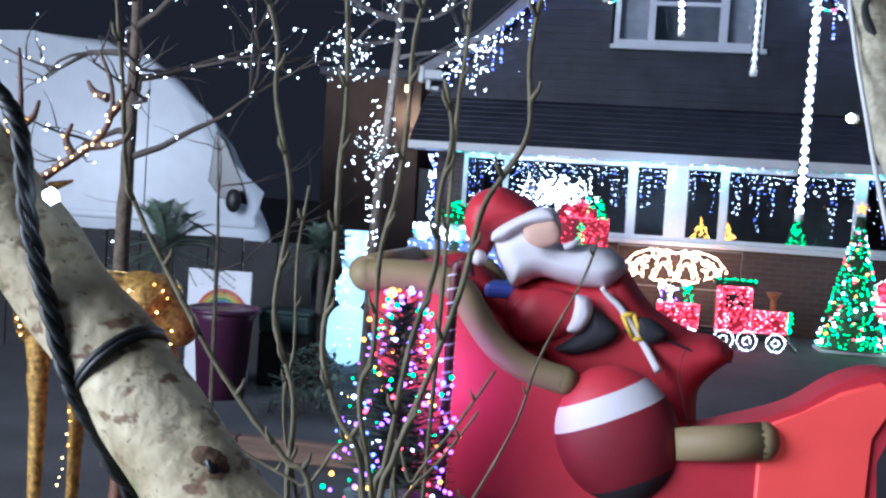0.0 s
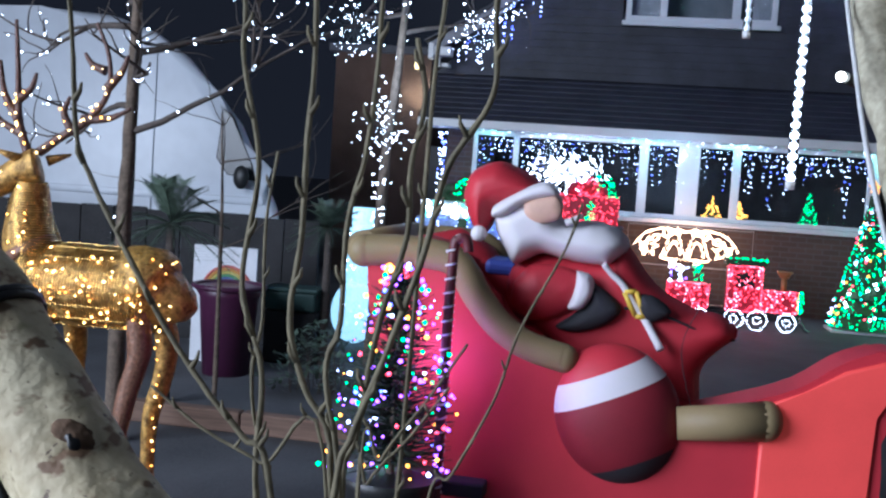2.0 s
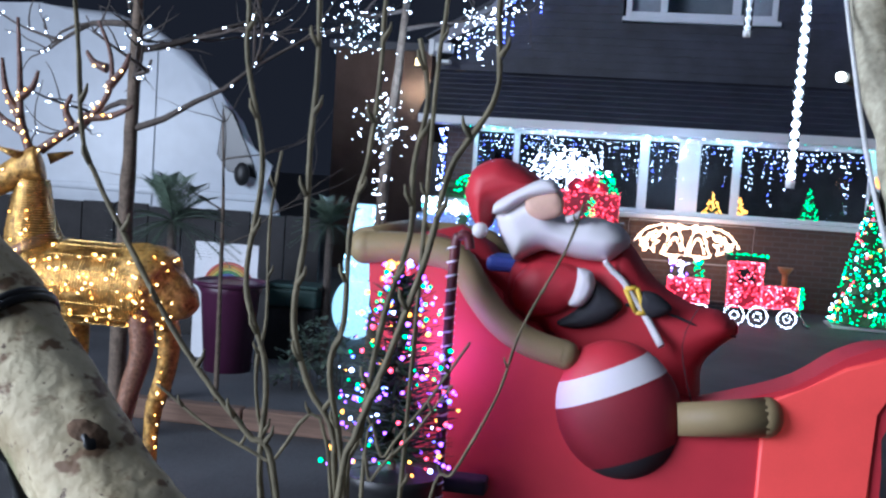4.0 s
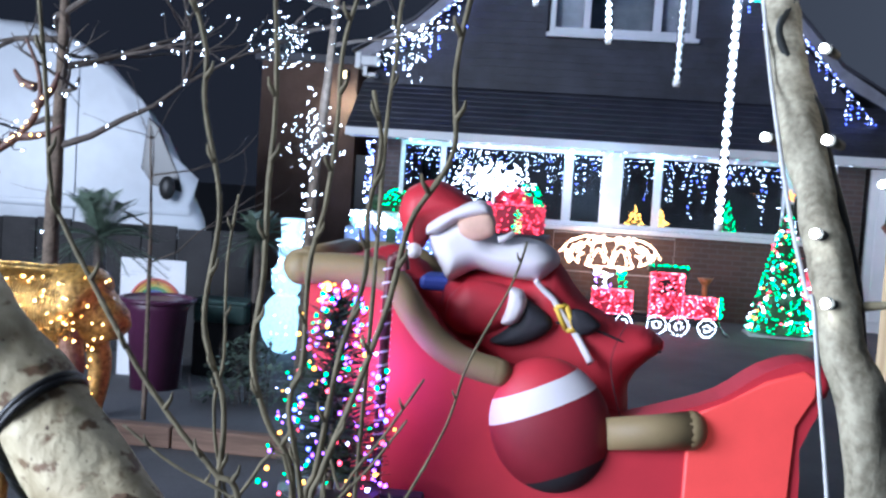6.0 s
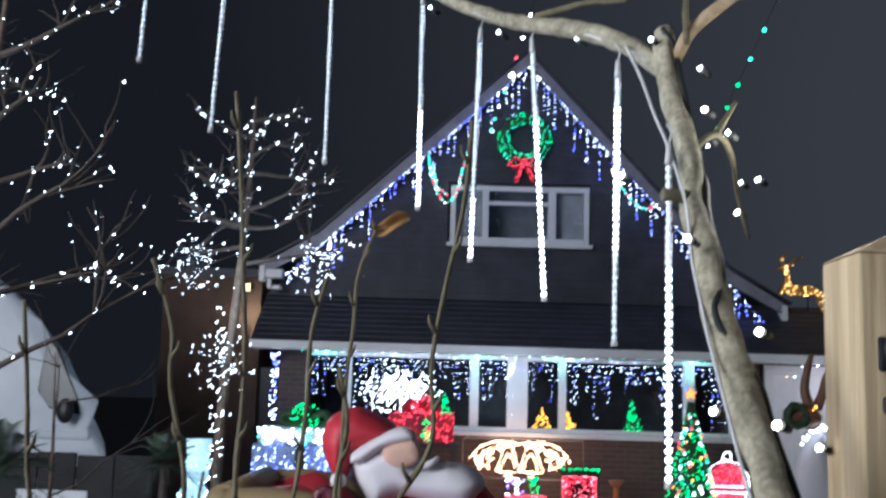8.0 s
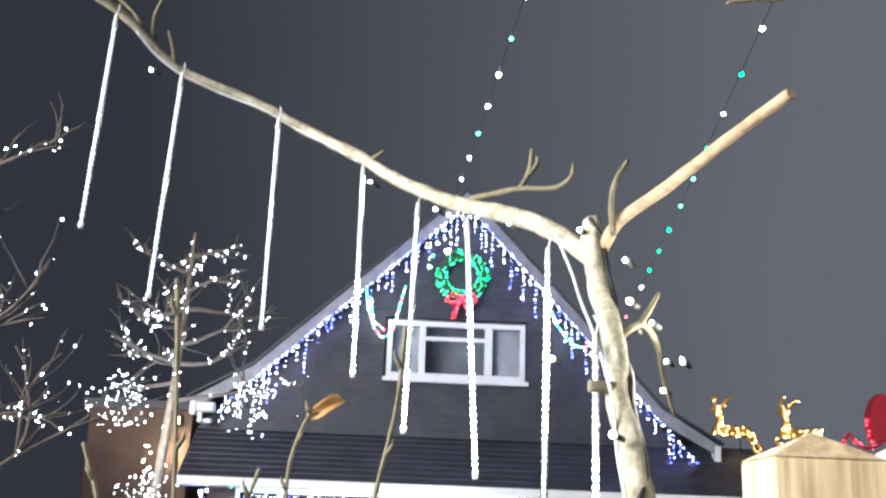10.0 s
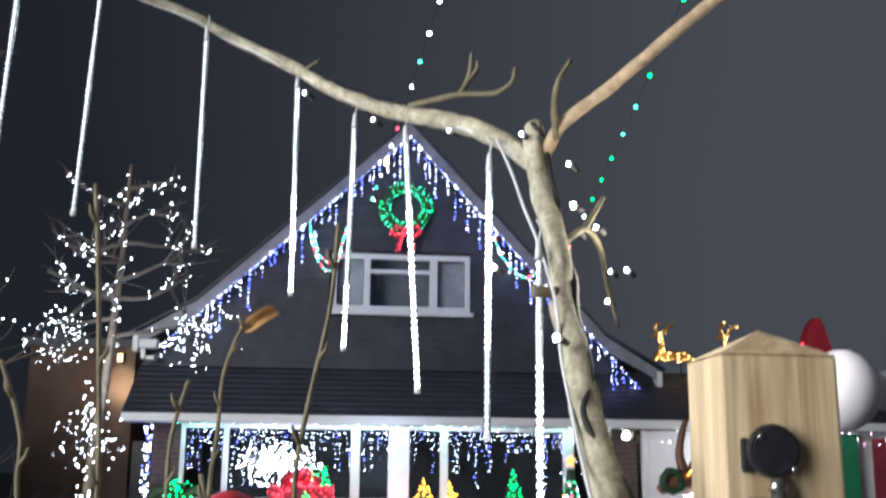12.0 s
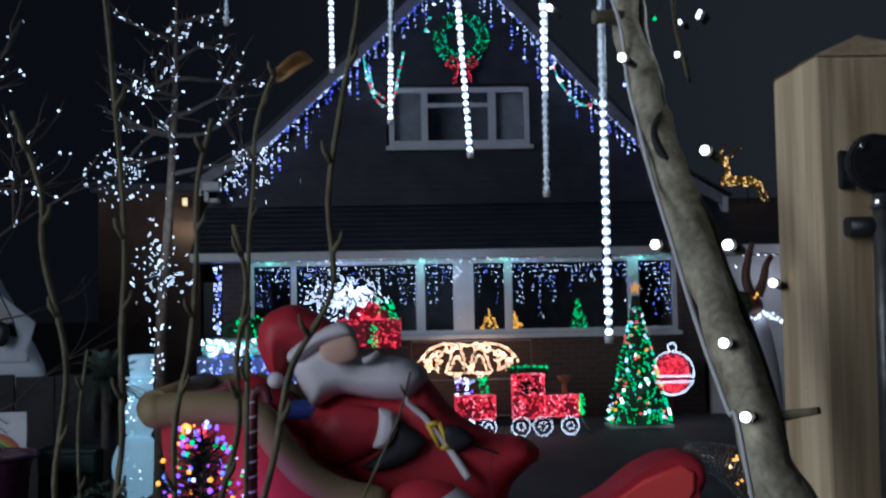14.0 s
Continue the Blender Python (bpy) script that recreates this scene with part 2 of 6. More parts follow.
def smooth_line(pts, steps=5):
    pts = [Vector(p) for p in pts]
    out = []
    for i in range(len(pts) - 1):
        p0, p1, p2, p3 = pts[max(i - 1, 0)], pts[i], pts[i + 1], pts[min(i + 2, len(pts) - 1)]
        for s in range(steps):
            t = s / steps
            out.append(0.5 * ((2 * p1) + (p2 - p0) * t + (2 * p0 - 5 * p1 + 4 * p2 - p3) * t * t + (3 * p1 - p0 - 3 * p2 + p3) * t ** 3))
    return out + [pts[-1]]


def sweep(bm, pts, r0, r1=None, sides=8, rough=0.0, mat=0, flat=1.0):
    radii = list(r0) if isinstance(r0, (list, tuple)) else [r0, r0 if r1 is None else r1]
    r0 = radii[0]
    pts = [Vector(p) for p in pts]
    rings, n = [], len(pts)
    side = None
    for i, p in enumerate(pts):
        d = (pts[min(i + 1, n - 1)] - pts[max(i - 1, 0)])
        d = d.normalized() if d.length > 1e-9 else Vector((0, 0, 1))
        if side is None:
            side = d.orthogonal().normalized()
        side = (side - d * side.dot(d)).normalized()
        up = d.cross(side)
        r = float(np.interp(i / max(1, n - 1), np.linspace(0, 1, len(radii)), radii))
        ring = []
        for k in range(sides):
            a = 2 * math.pi * k / sides
            rr = r * (1 + (rough * noise.noise((p + side * math.cos(a) * r * 3 + up * math.sin(a) * r * 3) * (2.2 / max(r0, 0.004)) * 0.25) if rough else 0))
            ring.append(bm.verts.new(p + (side * math.cos(a) * flat + up * math.sin(a)) * rr))
        rings.append(ring)
    for a, b in zip(rings, rings[1:]):
        for k in range(sides):
            f = bm.faces.new((a[k], a[(k + 1) % sides], b[(k + 1) % sides], b[k]))
            f.material_index, f.smooth = mat, True
    for ring in (rings[0], rings[-1]):
        bm.faces.new(ring).material_index = mat
    return bm


def tube(pts, r0, r1=None, sides=8, rough=0.0, steps=5):
    return sweep(bmesh.new(), smooth_line(pts, steps) if steps else pts, r0, r1, sides, rough)


def ball(bm, c, r, mat=0, u=20, v=12, turn=0.0):
    got = bmesh.ops.create_uvsphere(bm, u_segments=u, v_segments=v, radius=1.0)
    m = Matrix.Translation(c) @ Matrix.Rotation(radians(turn), 4, "Y") @ Matrix.Diagonal((*(r if isinstance(r, (tuple, list)) else (r, r, r)), 1))
    bmesh.ops.transform(bm, matrix=m, verts=got["verts"])
    for f in {f for q in got["verts"] for f in q.link_faces}:
        f.material_index, f.smooth = mat, True
    return got["verts"]


def prism(bm, outline, y0, y1, bevel=0.0, mat=0, segments=3):
    """An outline of (x, z) given a depth from y0 to y1, with rounded edges."""
    front = [bm.verts.new((x, y0, z)) for x, z in outline]
    back = [bm.verts.new((x, y1, z)) for x, z in outline]
    n = len(outline)
    fs = [bm.faces.new(front), bm.faces.new(list(reversed(back)))]
    rims = list(fs[0].edges) + list(fs[1].edges)
    fs += [bm.faces.new((front[i], back[i], back[(i + 1) % n], front[(i + 1) % n])) for i in range(n)]
    for f in fs:
        f.material_index = mat
    if bevel:
        r = bmesh.ops.bevel(bm, geom=rims, offset=bevel, segments=segments, affect="EDGES", profile=0.5)
        for f in r["faces"]:
            f.material_index, f.smooth = mat, True
    return bm


def puff(bm, outline, y, depth, mat=0, soft=0.9, back=None):
    """An inflated cushion: an outline of (x, z) at y, swelling to both sides."""
    line = np.array([(p.x, p.y) for p in smooth_line([(x, z, 0) for x, z in outline + outline[:1]], 5)][:-1])
    nxt = np.roll(line, -1, 0)
    lo, hi = line.min(0), line.max(0)
    step = (hi - lo).max() / 46
    cols, rows = int((hi[0] - lo[0]) / step) + 2, int((hi[1] - lo[1]) / step) + 2
    pts = np.array([(lo[0] + (i - 0.5) * step, lo[1] + (j - 0.5) * step) for i in range(cols + 1) for j in range(rows + 1)])
    seg, rel = nxt - line, pts[:, None] - line
    t = np.clip((rel * seg).sum(-1) / (seg * seg).sum(-1), 0, 1)
    foot = line + seg * t[..., None]
    far = np.linalg.norm(pts[:, None] - foot, axis=-1)
    near = far.argmin(1)
    dist = far.min(1)
    cross = (line[:, 1] > pts[:, None, 1]) != (nxt[:, 1] > pts[:, None, 1])
    where = line[:, 0] + (pts[:, None, 1] - line[:, 1]) * seg[:, 0] / np.where(seg[:, 1] == 0, 1e-9, seg[:, 1])
    inside = (cross & (pts[:, None, 0] < where)).sum(1) % 2 == 1
    at = lambda i, j: i * (rows + 1) + j
    cells = [(at(i, j), at(i + 1, j), at(i + 1, j + 1), at(i, j + 1)) for i in range(cols) for j in range(rows)]
    cells = [c for c in cells if all(inside[k] for k in c)]
    uses = collections.Counter(k for c in cells for k in c)
    round_r = dist[inside].max() * soft
    edge, sheets = {}, ({}, {})
    for k, n in uses.items():
        if n < 4:
            p = foot[k, near[k]]
            edge[k] = bm.verts.new((p[0], y, p[1]))
            sheets[0][k] = sheets[1][k] = edge[k]
        else:
            h = (1 - (1 - min(dist[k] / round_r, 1)) ** 2) ** 0.5
            for g, dep, sheet in ((-1, depth, sheets[0]), (1, back or depth, sheets[1])):
                sheet[k] = bm.verts.new((pts[k][0], y + g * dep * h, pts[k][1]))
    for sheet in sheets:
        for c in cells:
            if sheet is sheets[1] and all(k in edge for k in c):
                continue
            f = bm.faces.new([sheet[k] for k in c])
            f.material_index, f.smooth = mat, True


ICO_V = [(0, 0, 1), (0.894, 0, 0.447), (0.276, 0.851, 0.447), (-0.724, 0.526, 0.447), (-0.724, -0.526, 0.447), (0.276, -0.851, 0.447),
         (0.724, 0.526, -0.447), (-0.276, 0.851, -0.447), (-0.894, 0, -0.447), (-0.276, -0.851, -0.447), (0.724, -0.526, -0.447), (0, 0, -1)]
ICO_F = [(0, i + 1, (i + 1) % 5 + 1) for i in range(5)] + [(i + 1, i + 6, (i + 1) % 5 + 1) for i in range(5)] + \
        [((i + 1) % 5 + 1, i + 6, (i + 1) % 5 + 6) for i in range(5)] + [(11, (i + 1) % 5 + 6, i + 6) for i in range(5)]


def leds(points, r, materials, parent, name="bulb_chain", label="", pick=None, vary=0.25):
    """Small bulbs, one mesh of many, each with one of the given materials."""
    verts, faces, which = [], [], []
    for i, p in enumerate(points):
        rr = r * 0.74 * (1 + vary * RNG.uniform(-1, 1))
        base = len(verts)
        verts += [(p[0] + x * rr, p[1] + y * rr, p[2] + z * rr) for x, y, z in ICO_V]
        faces += [tuple(base + k for k in f) for f in ICO_F]
        which += [pick(i) if pick else RNG.randrange(len(materials))] * len(ICO_F)
    me = bpy.data.meshes.new(name)
    me.from_pydata(verts, [], faces)
    me.polygons.foreach_set("material_index", which)
    return part(name, me, materials, parent, label, kind="stuff")


def along(pts, gap, jitter=0.0):
    out, left = [], 0.0
    pts = [Vector(p) for p in pts]
    for a, b in zip(pts, pts[1:]):
        d = (b - a).length
        while left < d:
            q = a.lerp(b, left / d)
            out.append(q + Vector((RNG.uniform(-1, 1), RNG.uniform(-1, 1), RNG.uniform(-1, 1))) * jitter)
            left += gap
        left -= d
    return out


def circle(cx, cz, r, y, n=24, a0=0, a1=360):
    return [(cx + r * math.cos(radians(a0 + (a1 - a0) * i / n)), y, cz + r * math.sin(radians(a0 + (a1 - a0) * i / n))) for i in range(n + 1)]

# ---- ground and house ----
GZ = -0.15
bm = bmesh.new()
bmesh.ops.create_grid(bm, x_segments=60, y_segments=60, size=150)
for v in bm.verts:
    v.co.z = GZ
tagged(part("ground", bm, TARMAC, None), "dark grey tarmac drive reaching far out", "ground", kind="structure")

house = thing("house", (2.7, 16.5, GZ), "dark tile-hung gabled house with a white window bay", "house")
HI = Matrix.Translation(-Vector(house.location))


def hpart(name, bm, material, label="", parent=None, smooth=False):
    bmesh.ops.transform(bm, matrix=HI, verts=bm.verts)
    return part(name, bm, material, parent or house, label, smooth)


APX, APZ, SL, SR = 2.69, 6.80, 0.93, 1.08


def rake_z(x):
    return APZ - (APX - x) * SL if x < APX else APZ - (x - APX) * SR


hpart("lower_wall", boxes(((-0.55, 16.06, GZ), (5.72, 16.3, 1.02))), BRICK, "brown brick wall under the bay")
for lo, hi in (((-0.95, 16.35, GZ), (-0.56, 16.6, 2.2)), ((5.73, 16.35, GZ), (6.2, 16.6, 2.2)), ((-0.95, 16.61, GZ), (-0.8, 22, 3.3)), ((6.5, 16.61, GZ), (6.7, 22, 3.0))):
    hpart("side_wall", boxes((lo, hi)), BRICK)
hpart("room_back", boxes(((-0.5, 18.5, GZ), (5.7, 18.6, 2.3)), ((-0.5, 16.31, 0.5), (5.7, 18.49, 0.6)), ((-0.5, 16.31, 2.3), (5.7, 18.5, 2.36))), UNLITDARK)
# tile-hung gable in lapped courses
bm = bmesh.new()
z = 3.05
while z < APZ - 0.12:
    x0, x1 = APX - (APZ - z) / SL + 0.1, APX + (APZ - z) / SR - 0.1
    t0, t1 = APX - (APZ - z - 0.115) / SL + 0.1, APX + (APZ - z - 0.115) / SR - 0.1
    if z + 0.115 > 3.9 and z < 4.86 and x0 < 1.5:
        spans = [(x0, 1.5, t0, 1.5), (3.70, x1, 3.70, t1)]
    else:
        spans = [(x0, x1, t0, t1)]
    for a, b, c, d in spans:
        if d - c < 0.1:
            continue
        q = [bm.verts.new(p) for p in ((a, 16.588, z), (b, 16.588, z), (d, 16.6, z + 0.115), (c, 16.6, z + 0.115), (a, 16.62, z), (b, 16.62, z), (d, 16.66, z + 0.115), (c, 16.66, z + 0.115))]
        for k in ((0, 1, 2, 3), (4, 7, 6, 5), (0, 4, 5, 1), (1, 5, 6, 2), (2, 6, 7, 3), (3, 7, 4, 0)):
            bm.faces.new([q[i] for i in k])
    z += 0.115
hpart("tile_cladding", bm, TILE, "dark hung tiles in level courses")
# pent roof over the bay
for i in range(9):
    y0, z0 = 15.55 + i * 0.125, 2.308 + i * 0.085
    bm = bmesh.new()
    q = [bm.verts.new((x, y, zz)) for x in (-1.25, 12.0) for y, zz in ((y0, z0), (y0, z0 + 0.010), (y0 + 0.15, z0 + 0.101), (y0 + 0.15, z0 + 0.088))]
    for k in ((0, 1, 2, 3), (7, 6, 5, 4), (0, 4, 5, 1), (1, 5, 6, 2), (2, 6, 7, 3), (3, 7, 4, 0)):
        bm.faces.new([q[j] for j in k])
    hpart("roof_course", bm, TILE)
hpart("fascia", boxes(((-1.25, 15.5, 2.19), (12.0, 15.54, 2.305)), ((-1.25, 15.54, 2.19), (12.0, 16.05, 2.21)), bevel=0.006), UPVC, "white eaves board")
VERGE = surface("grey_board", (0.28, 0.28, 0.32), 0.5)
for s, xk, xe in ((-1, -0.45, -1.3), (1, 5.75, 6.6)):
    zk = rake_z(xk)
    ze = zk - abs(xe - xk) * 0.6
    q = [(APX, APZ + 0.1), (xk, zk + 0.1), (xe, ze + 0.1), (xe, ze - 0.06), (xk - s * 0.03, zk - 0.1), (APX, APZ - 0.12)]
    hpart("bargeboard", prism(bmesh.new(), q, 16.3, 16.36), VERGE, "grey painted verge board, kicked out at the eaves")
    q = [(APX, APZ + 0.16), (xk, zk + 0.16), (xe + s * 0.08, ze + 0.13), (xe + s * 0.08, ze + 0.105), (xk, zk + 0.105), (APX, APZ + 0.105)]
    hpart("roof", prism(bmesh.new(), q, 16.25, 23), TILE, "dark tiled roof slope")
    hpart("eave_box", boxes(((xe - 0.06 if s > 0 else xe - 0.02, 16.28, ze - 0.14), (xe + 0.02 if s > 0 else xe + 0.06, 16.5, ze + 0.09)), bevel=0.006), UPVC, "white boxed end of the eaves")
hpart("gable_back", boxes(((-0.8, 22, GZ), (6.5, 22.1, 3.0))), UNLITDARK)


def window(name, x0, x1, z0, z1, y, cuts, rail=None, w=0.06):
    win = new(name)
    win.parent = house
    win.location = Vector((x0, y, z0)) - house.location
    inv = Matrix.Translation((-x0, -y, -z0))
    bm = bmesh.new()
    for lo, hi in (((x0, y, z0), (x0 + w, y + 0.07, z1)), ((x1 - w, y, z0), (x1, y + 0.07, z1)), ((x0 + w, y + 0.001, z0), (x1 - w, y + 0.069, z0 + w)), ((x0 + w, y + 0.001, z1 - w), (x1 - w, y + 0.069, z1))):
        box(bm, lo, hi, 0.006)
    for a, b in cuts:
        box(bm, (a, y - 0.004, z0 + w), (b, y + 0.066, z1 - w), 0.006)
    if rail:
        box(bm, (rail[0], y + 0.002, rail[2] - 0.03), (rail[1], y + 0.064, rail[2] + 0.03), 0.006)
    bmesh.ops.transform(bm, matrix=inv, verts=bm.verts)
    part("window_frame", bm, UPVC, win)
    stops = [x0 + w] + [v for c in cuts for v in c] + [x1 - w]
    for a, b in zip(stops[::2], stops[1::2]):
        tall = [(z0 + w, rail[2] - 0.03), (rail[2] + 0.03, z1 - w)] if rail and a >= rail[0] - 0.01 and b <= rail[1] + 0.01 else [(z0 + w, z1 - w)]
        for lo, hi in tall:
            bm = boxes(((a - 0.008, y + 0.03, lo - 0.008), (b + 0.008, y + 0.036, hi + 0.008)))
            bmesh.ops.transform(bm, matrix=inv, verts=bm.verts)
            part("pane", bm, GLASS, win).visible_shadow = False
    bm = boxes(((x0 - 0.05, y - 0.07, z0 - 0.07), (x1 + 0.05, y + 0.03, z0 - 0.004)), bevel=0.008)
    bmesh.ops.transform(bm, matrix=inv, verts=bm.verts)
    part("window_sill", bm, UPVC, win)


window("bay_window", -0.5, 5.72, 1.10, 2.185, 16.0, [(0.09, 0.17), (1.90, 2.03), (2.44, 2.74), (3.19, 3.30), (5.0, 5.16)])
window("gable_window", 1.54, 3.68, 3.94, 4.83, 16.54, [(2.03, 2.13), (3.05, 3.17)], (2.13, 3.05, 4.56), 0.08)
hpart("gable_room", boxes(((1.45, 17.2, 3.8), (3.85, 17.3, 5.0))), surface("curtain_grey", (0.11, 0.12, 0.14), 0.9))
PALE = surface("curtain_pale", (0.2, 0.21, 0.24), 0.9)
for x0, x1 in ((1.62, 2.15), (3.12, 3.66)):
    hpart("curtain", boxes(((x0, 16.75, 3.9), (x1, 16.8, 4.9))), PALE, "pale drawn curtain")
# white porch panels beside the bay
bm = boxes(((6.25, 16.2, GZ), (12.0, 16.3, 2.18)))
hpart("porch_wall", bm, UPVC, "white panelled porch front")
for k in range(8):
    hpart("panel", boxes(((6.35 + k * 0.36, 16.17, 0.0), (6.65 + k * 0.36, 16.198, 2.05)), bevel=0.01), UPVC)
# brown side building and dark door
annexe = thing("neighbour_house", (-2.2, 17, GZ), "brown rendered side wall of a neighbouring house", "house")
bm = boxes(((-0.75, 0, 0), (0.80, 4, 3.5)))
part("wall", bm, FARRED, annexe, "plain brown rendered wall")
bm = boxes(((-0.85, -0.08, 3.5), (0.90, 4.1, 3.62)))
part("roof", bm, TILE, annexe)
bm = boxes(((0.82, 0.1, 0), (1.24, 0.18, 2.1)), bevel=0.01)
part("door", bm, BLACK, annexe, "dark side door")
wl_ = thing("wall_lantern", (-1.6, 16.935, 3.2), "small outdoor wall lantern casting yellow light", "lamp")
part("lantern_body", boxes(((-0.05, -0.06, -0.1), (0.05, 0.06, 0.06)), bevel=0.01), BLACK, wl_)
part("lantern_glass", boxes(((-0.035, -0.075, -0.08), (0.035, -0.061, 0.03))), glow("lantern_pane", (1, 0.7, 0.3), 3), wl_)
cam_box = thing("security_camera", (-0.98, 16.2, 3.3), "grey security camera under the eaves", "camera")
part("camera_body", boxes(((-0.2, -0.2, -0.06), (0.06, 0.0, 0.08)), bevel=0.02), UPVC, cam_box)
part("bracket", boxes(((-0.18, -0.1, -0.2), (-0.12, -0.04, -0.061)), ((-0.18, -0.039, -0.2), (0.0, 0.2, -0.15))), UPVC, cam_box)

# ---- low wall and van ----
# Boards stand in for an indistinct dark boundary below the van.
fence = thing("garden_fence", (0, 0, 0), "low dark boards standing in for the unclear boundary before the van", "fence")
for k in range(14):
    part("slat", boxes(((-5.5 + k * 0.33, 9.9 - 0.004 * (k % 2), GZ), (-5.5 + k * 0.33 + 0.32, 9.93, 1.0 + 0.01 * (k % 3))), bevel=0.006), FENCE, fence)
for z0 in (0.3, 0.8):
    part("rail", boxes(((-5.5, 9.94, z0), (-0.9, 9.98, z0 + 0.1))), FENCE, fence)

van = thing("van", (-4.5, 12.8, GZ), "white high-roof panel van parked behind the fence", "van")
VI = Matrix.Translation((4.5, -12.8, -GZ))
prof = [(-8.2, 3.12), (-5.0, 3.12), (-4.1, 3.06), (-3.55, 2.88), (-3.15, 2.62), (-2.8, 2.26), (-2.48, 1.9), (-2.24, 1.36), (-2.12, 1.2), (-2.02, 1.0), (-1.98, 0.8), (-1.96, 0.3), (-8.2, 0.3)]
bm = prism(bmesh.new(), prof, 12.0, 14.0, 0.14, 0, 4)
for x in (-3.55, -5.6):
    box(bm, (x, 11.985, 0.75), (x + 0.012, 12.001, 2.7))
box(bm, (-8.0, 11.975, 1.02), (-2.2, 11.999, 1.10), 0.01)
for v in bm.verts:
    v.co.x -= 0.42 * (v.co.y - 12.0)
bmesh.ops.transform(bm, matrix=VI, verts=bm.verts)
part("body", bm, VANWHITE, van, "glossy white van body", True)
bm = prism(bmesh.new(), [(-2.72, 2.08), (-2.60, 1.98), (-2.34, 1.45), (-2.30, 1.28), (-2.64, 1.34), (-2.78, 1.52)], 11.985, 12.05, 0.012)
bmesh.ops.transform(bm, matrix=VI, verts=bm.verts)
part("side_window", bm, VANGLASS, van, "dark cab side window")
bm = bmesh.new()
ball(bm, (-2.42, 11.86, 1.32), (0.09, 0.06, 0.13))
bmesh.ops.transform(bm, matrix=VI, verts=bm.verts)
part("mirror", bm, BLACK, van, "black door mirror")
for x in (-2.2, -6.6):
    w = part("wheel", bmesh.new(), BLACK, van)
    bm = bmesh.new()
    bmesh.ops.create_cone(bm, cap_ends=True, segments=28, radius1=0.36, radius2=0.36, depth=0.22, matrix=Matrix.Translation((x + 4.5, -0.75, 0.36)) @ Matrix.Rotation(radians(90), 4, "X"))
    bm.to_mesh(w.data)
    bm.free()

# ---- icicle lights on the house ----
verge = thing("verge_icicle_lights", (2.74, 16.28, 5), "blue-white icicle lights hung along the gable", "fairy lights")
pts, cool = [], []
for i in range(150):
    s = i / 149
    x = -0.85 + s * 7.2 + RNG.uniform(-0.02, 0.02)
    ztop = rake_z(x) - 0.14
    pts.append((x, 16.27, ztop))
    if i % 2 == 0:
        for k in range(RNG.choice((1, 2, 3, 4, 6, 8))):
            pts.append((x + RNG.uniform(-0.012, 0.012), 16.27, ztop - 0.055 - k * 0.068 + RNG.uniform(-0.02, 0.02)))
pts = [(a - 2.74, b - 16.28, c - 5) for a, b, c in pts]
leds(pts, 0.0145, [L_COOL, L_BLUE, L_WHITE], verge, vary=0.5, pick=lambda i: RNG.choice((0, 0, 0, 1, 1, 2)))
bm = bmesh.new()
sweep(bm, [(-0.85 - 2.74, 0, rake_z(-0.85) - 5.13), (0, 0, APZ - 5.13), (6.35 - 2.74, 0, rake_z(6.35) - 5.13)], 0.005, sides=5)
part("cable", bm, CABLE, verge)
curtain = thing("bay_curtain_lights", (2.6, 15.95, 2.17), "white and blue curtain lights hung across the bay window", "fairy lights")
pts = []
x = -0.45
while x < 5.7:
    ln = RNG.choice((2, 3, 4, 5, 7, 9, 12))
    for k in range(ln):
        pts.append((x - 2.6 + RNG.uniform(-0.02, 0.02), RNG.uniform(-0.01, 0.22), -0.02 - k * 0.075 + RNG.uniform(-0.02, 0.02)))
    x += 0.052
leds(pts, 0.0098, [L_WHITE, L_COOL, L_BLUE], curtain, vary=0.5, pick=lambda i: RNG.choice((0, 0, 1, 1, 2)))
pts = [(RNG.uniform(-3.6, -3.5), RNG.uniform(-0.05, 0.05), -RNG.uniform(0.0, 1.0)) for _ in range(70)]
leds(pts, 0.015, [L_COOL, L_BLUE, L_WHITE], curtain)
pts = [(-3.1 + 0.19 * k, -0.38, RNG.uniform(-0.01, 0.01)) for k in range(34)]
leds(pts, 0.011, [L_TEAL, L_WHITE], curtain)
bm = sweep(bmesh.new(), [(-3.1, -0.38, 0.015), (3.3, -0.38, 0.015)], 0.004, sides=5)
part("cable", bm, WCABLE, curtain)

for x in (-0.2, 2.0, 3.2, 5.15):
    sp = thing("soffit_spot", (x, 15.86, 2.188), "small green-white spot lamp set under the eaves board", "spot lamp", "soffit spots")
    part("rim", sweep(bmesh.new(), [(0, 0, 0), (0, 0, -0.02)], 0.045, 0.04, 16), UPVC, sp)
    part("lens", sweep(bmesh.new(), [(0, 0, -0.0205), (0, 0, -0.03)], 0.032, 0.028, 14), glow("mint_lens", (0.35, 1.0, 0.72), 6), sp)
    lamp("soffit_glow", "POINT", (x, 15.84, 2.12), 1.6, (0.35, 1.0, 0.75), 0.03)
spark = thing("sparkle_ball", (0.92, 15.6, 1.62), "large round ball of bright white lights before the bay", "light ball")
pts = []
for i in range(330):
    d = Vector((RNG.gauss(0, 1), RNG.gauss(0, 1), RNG.gauss(0, 1))).normalized() * RNG.uniform(0.2, 1.0)
    pts.append((d.x * 0.62, d.y * 0.25, d.z * 0.36 + 0.02))
leds(pts, 0.014, [L_WHITE], spark)
bm = bmesh.new()
for p in pts[:80]:
    sweep(bm, [(0, 0, 0), p], 0.004, sides=4)
sweep(bm, [(0, 0.1, -1.76), (0, 0.0, 0)], 0.02, sides=6)
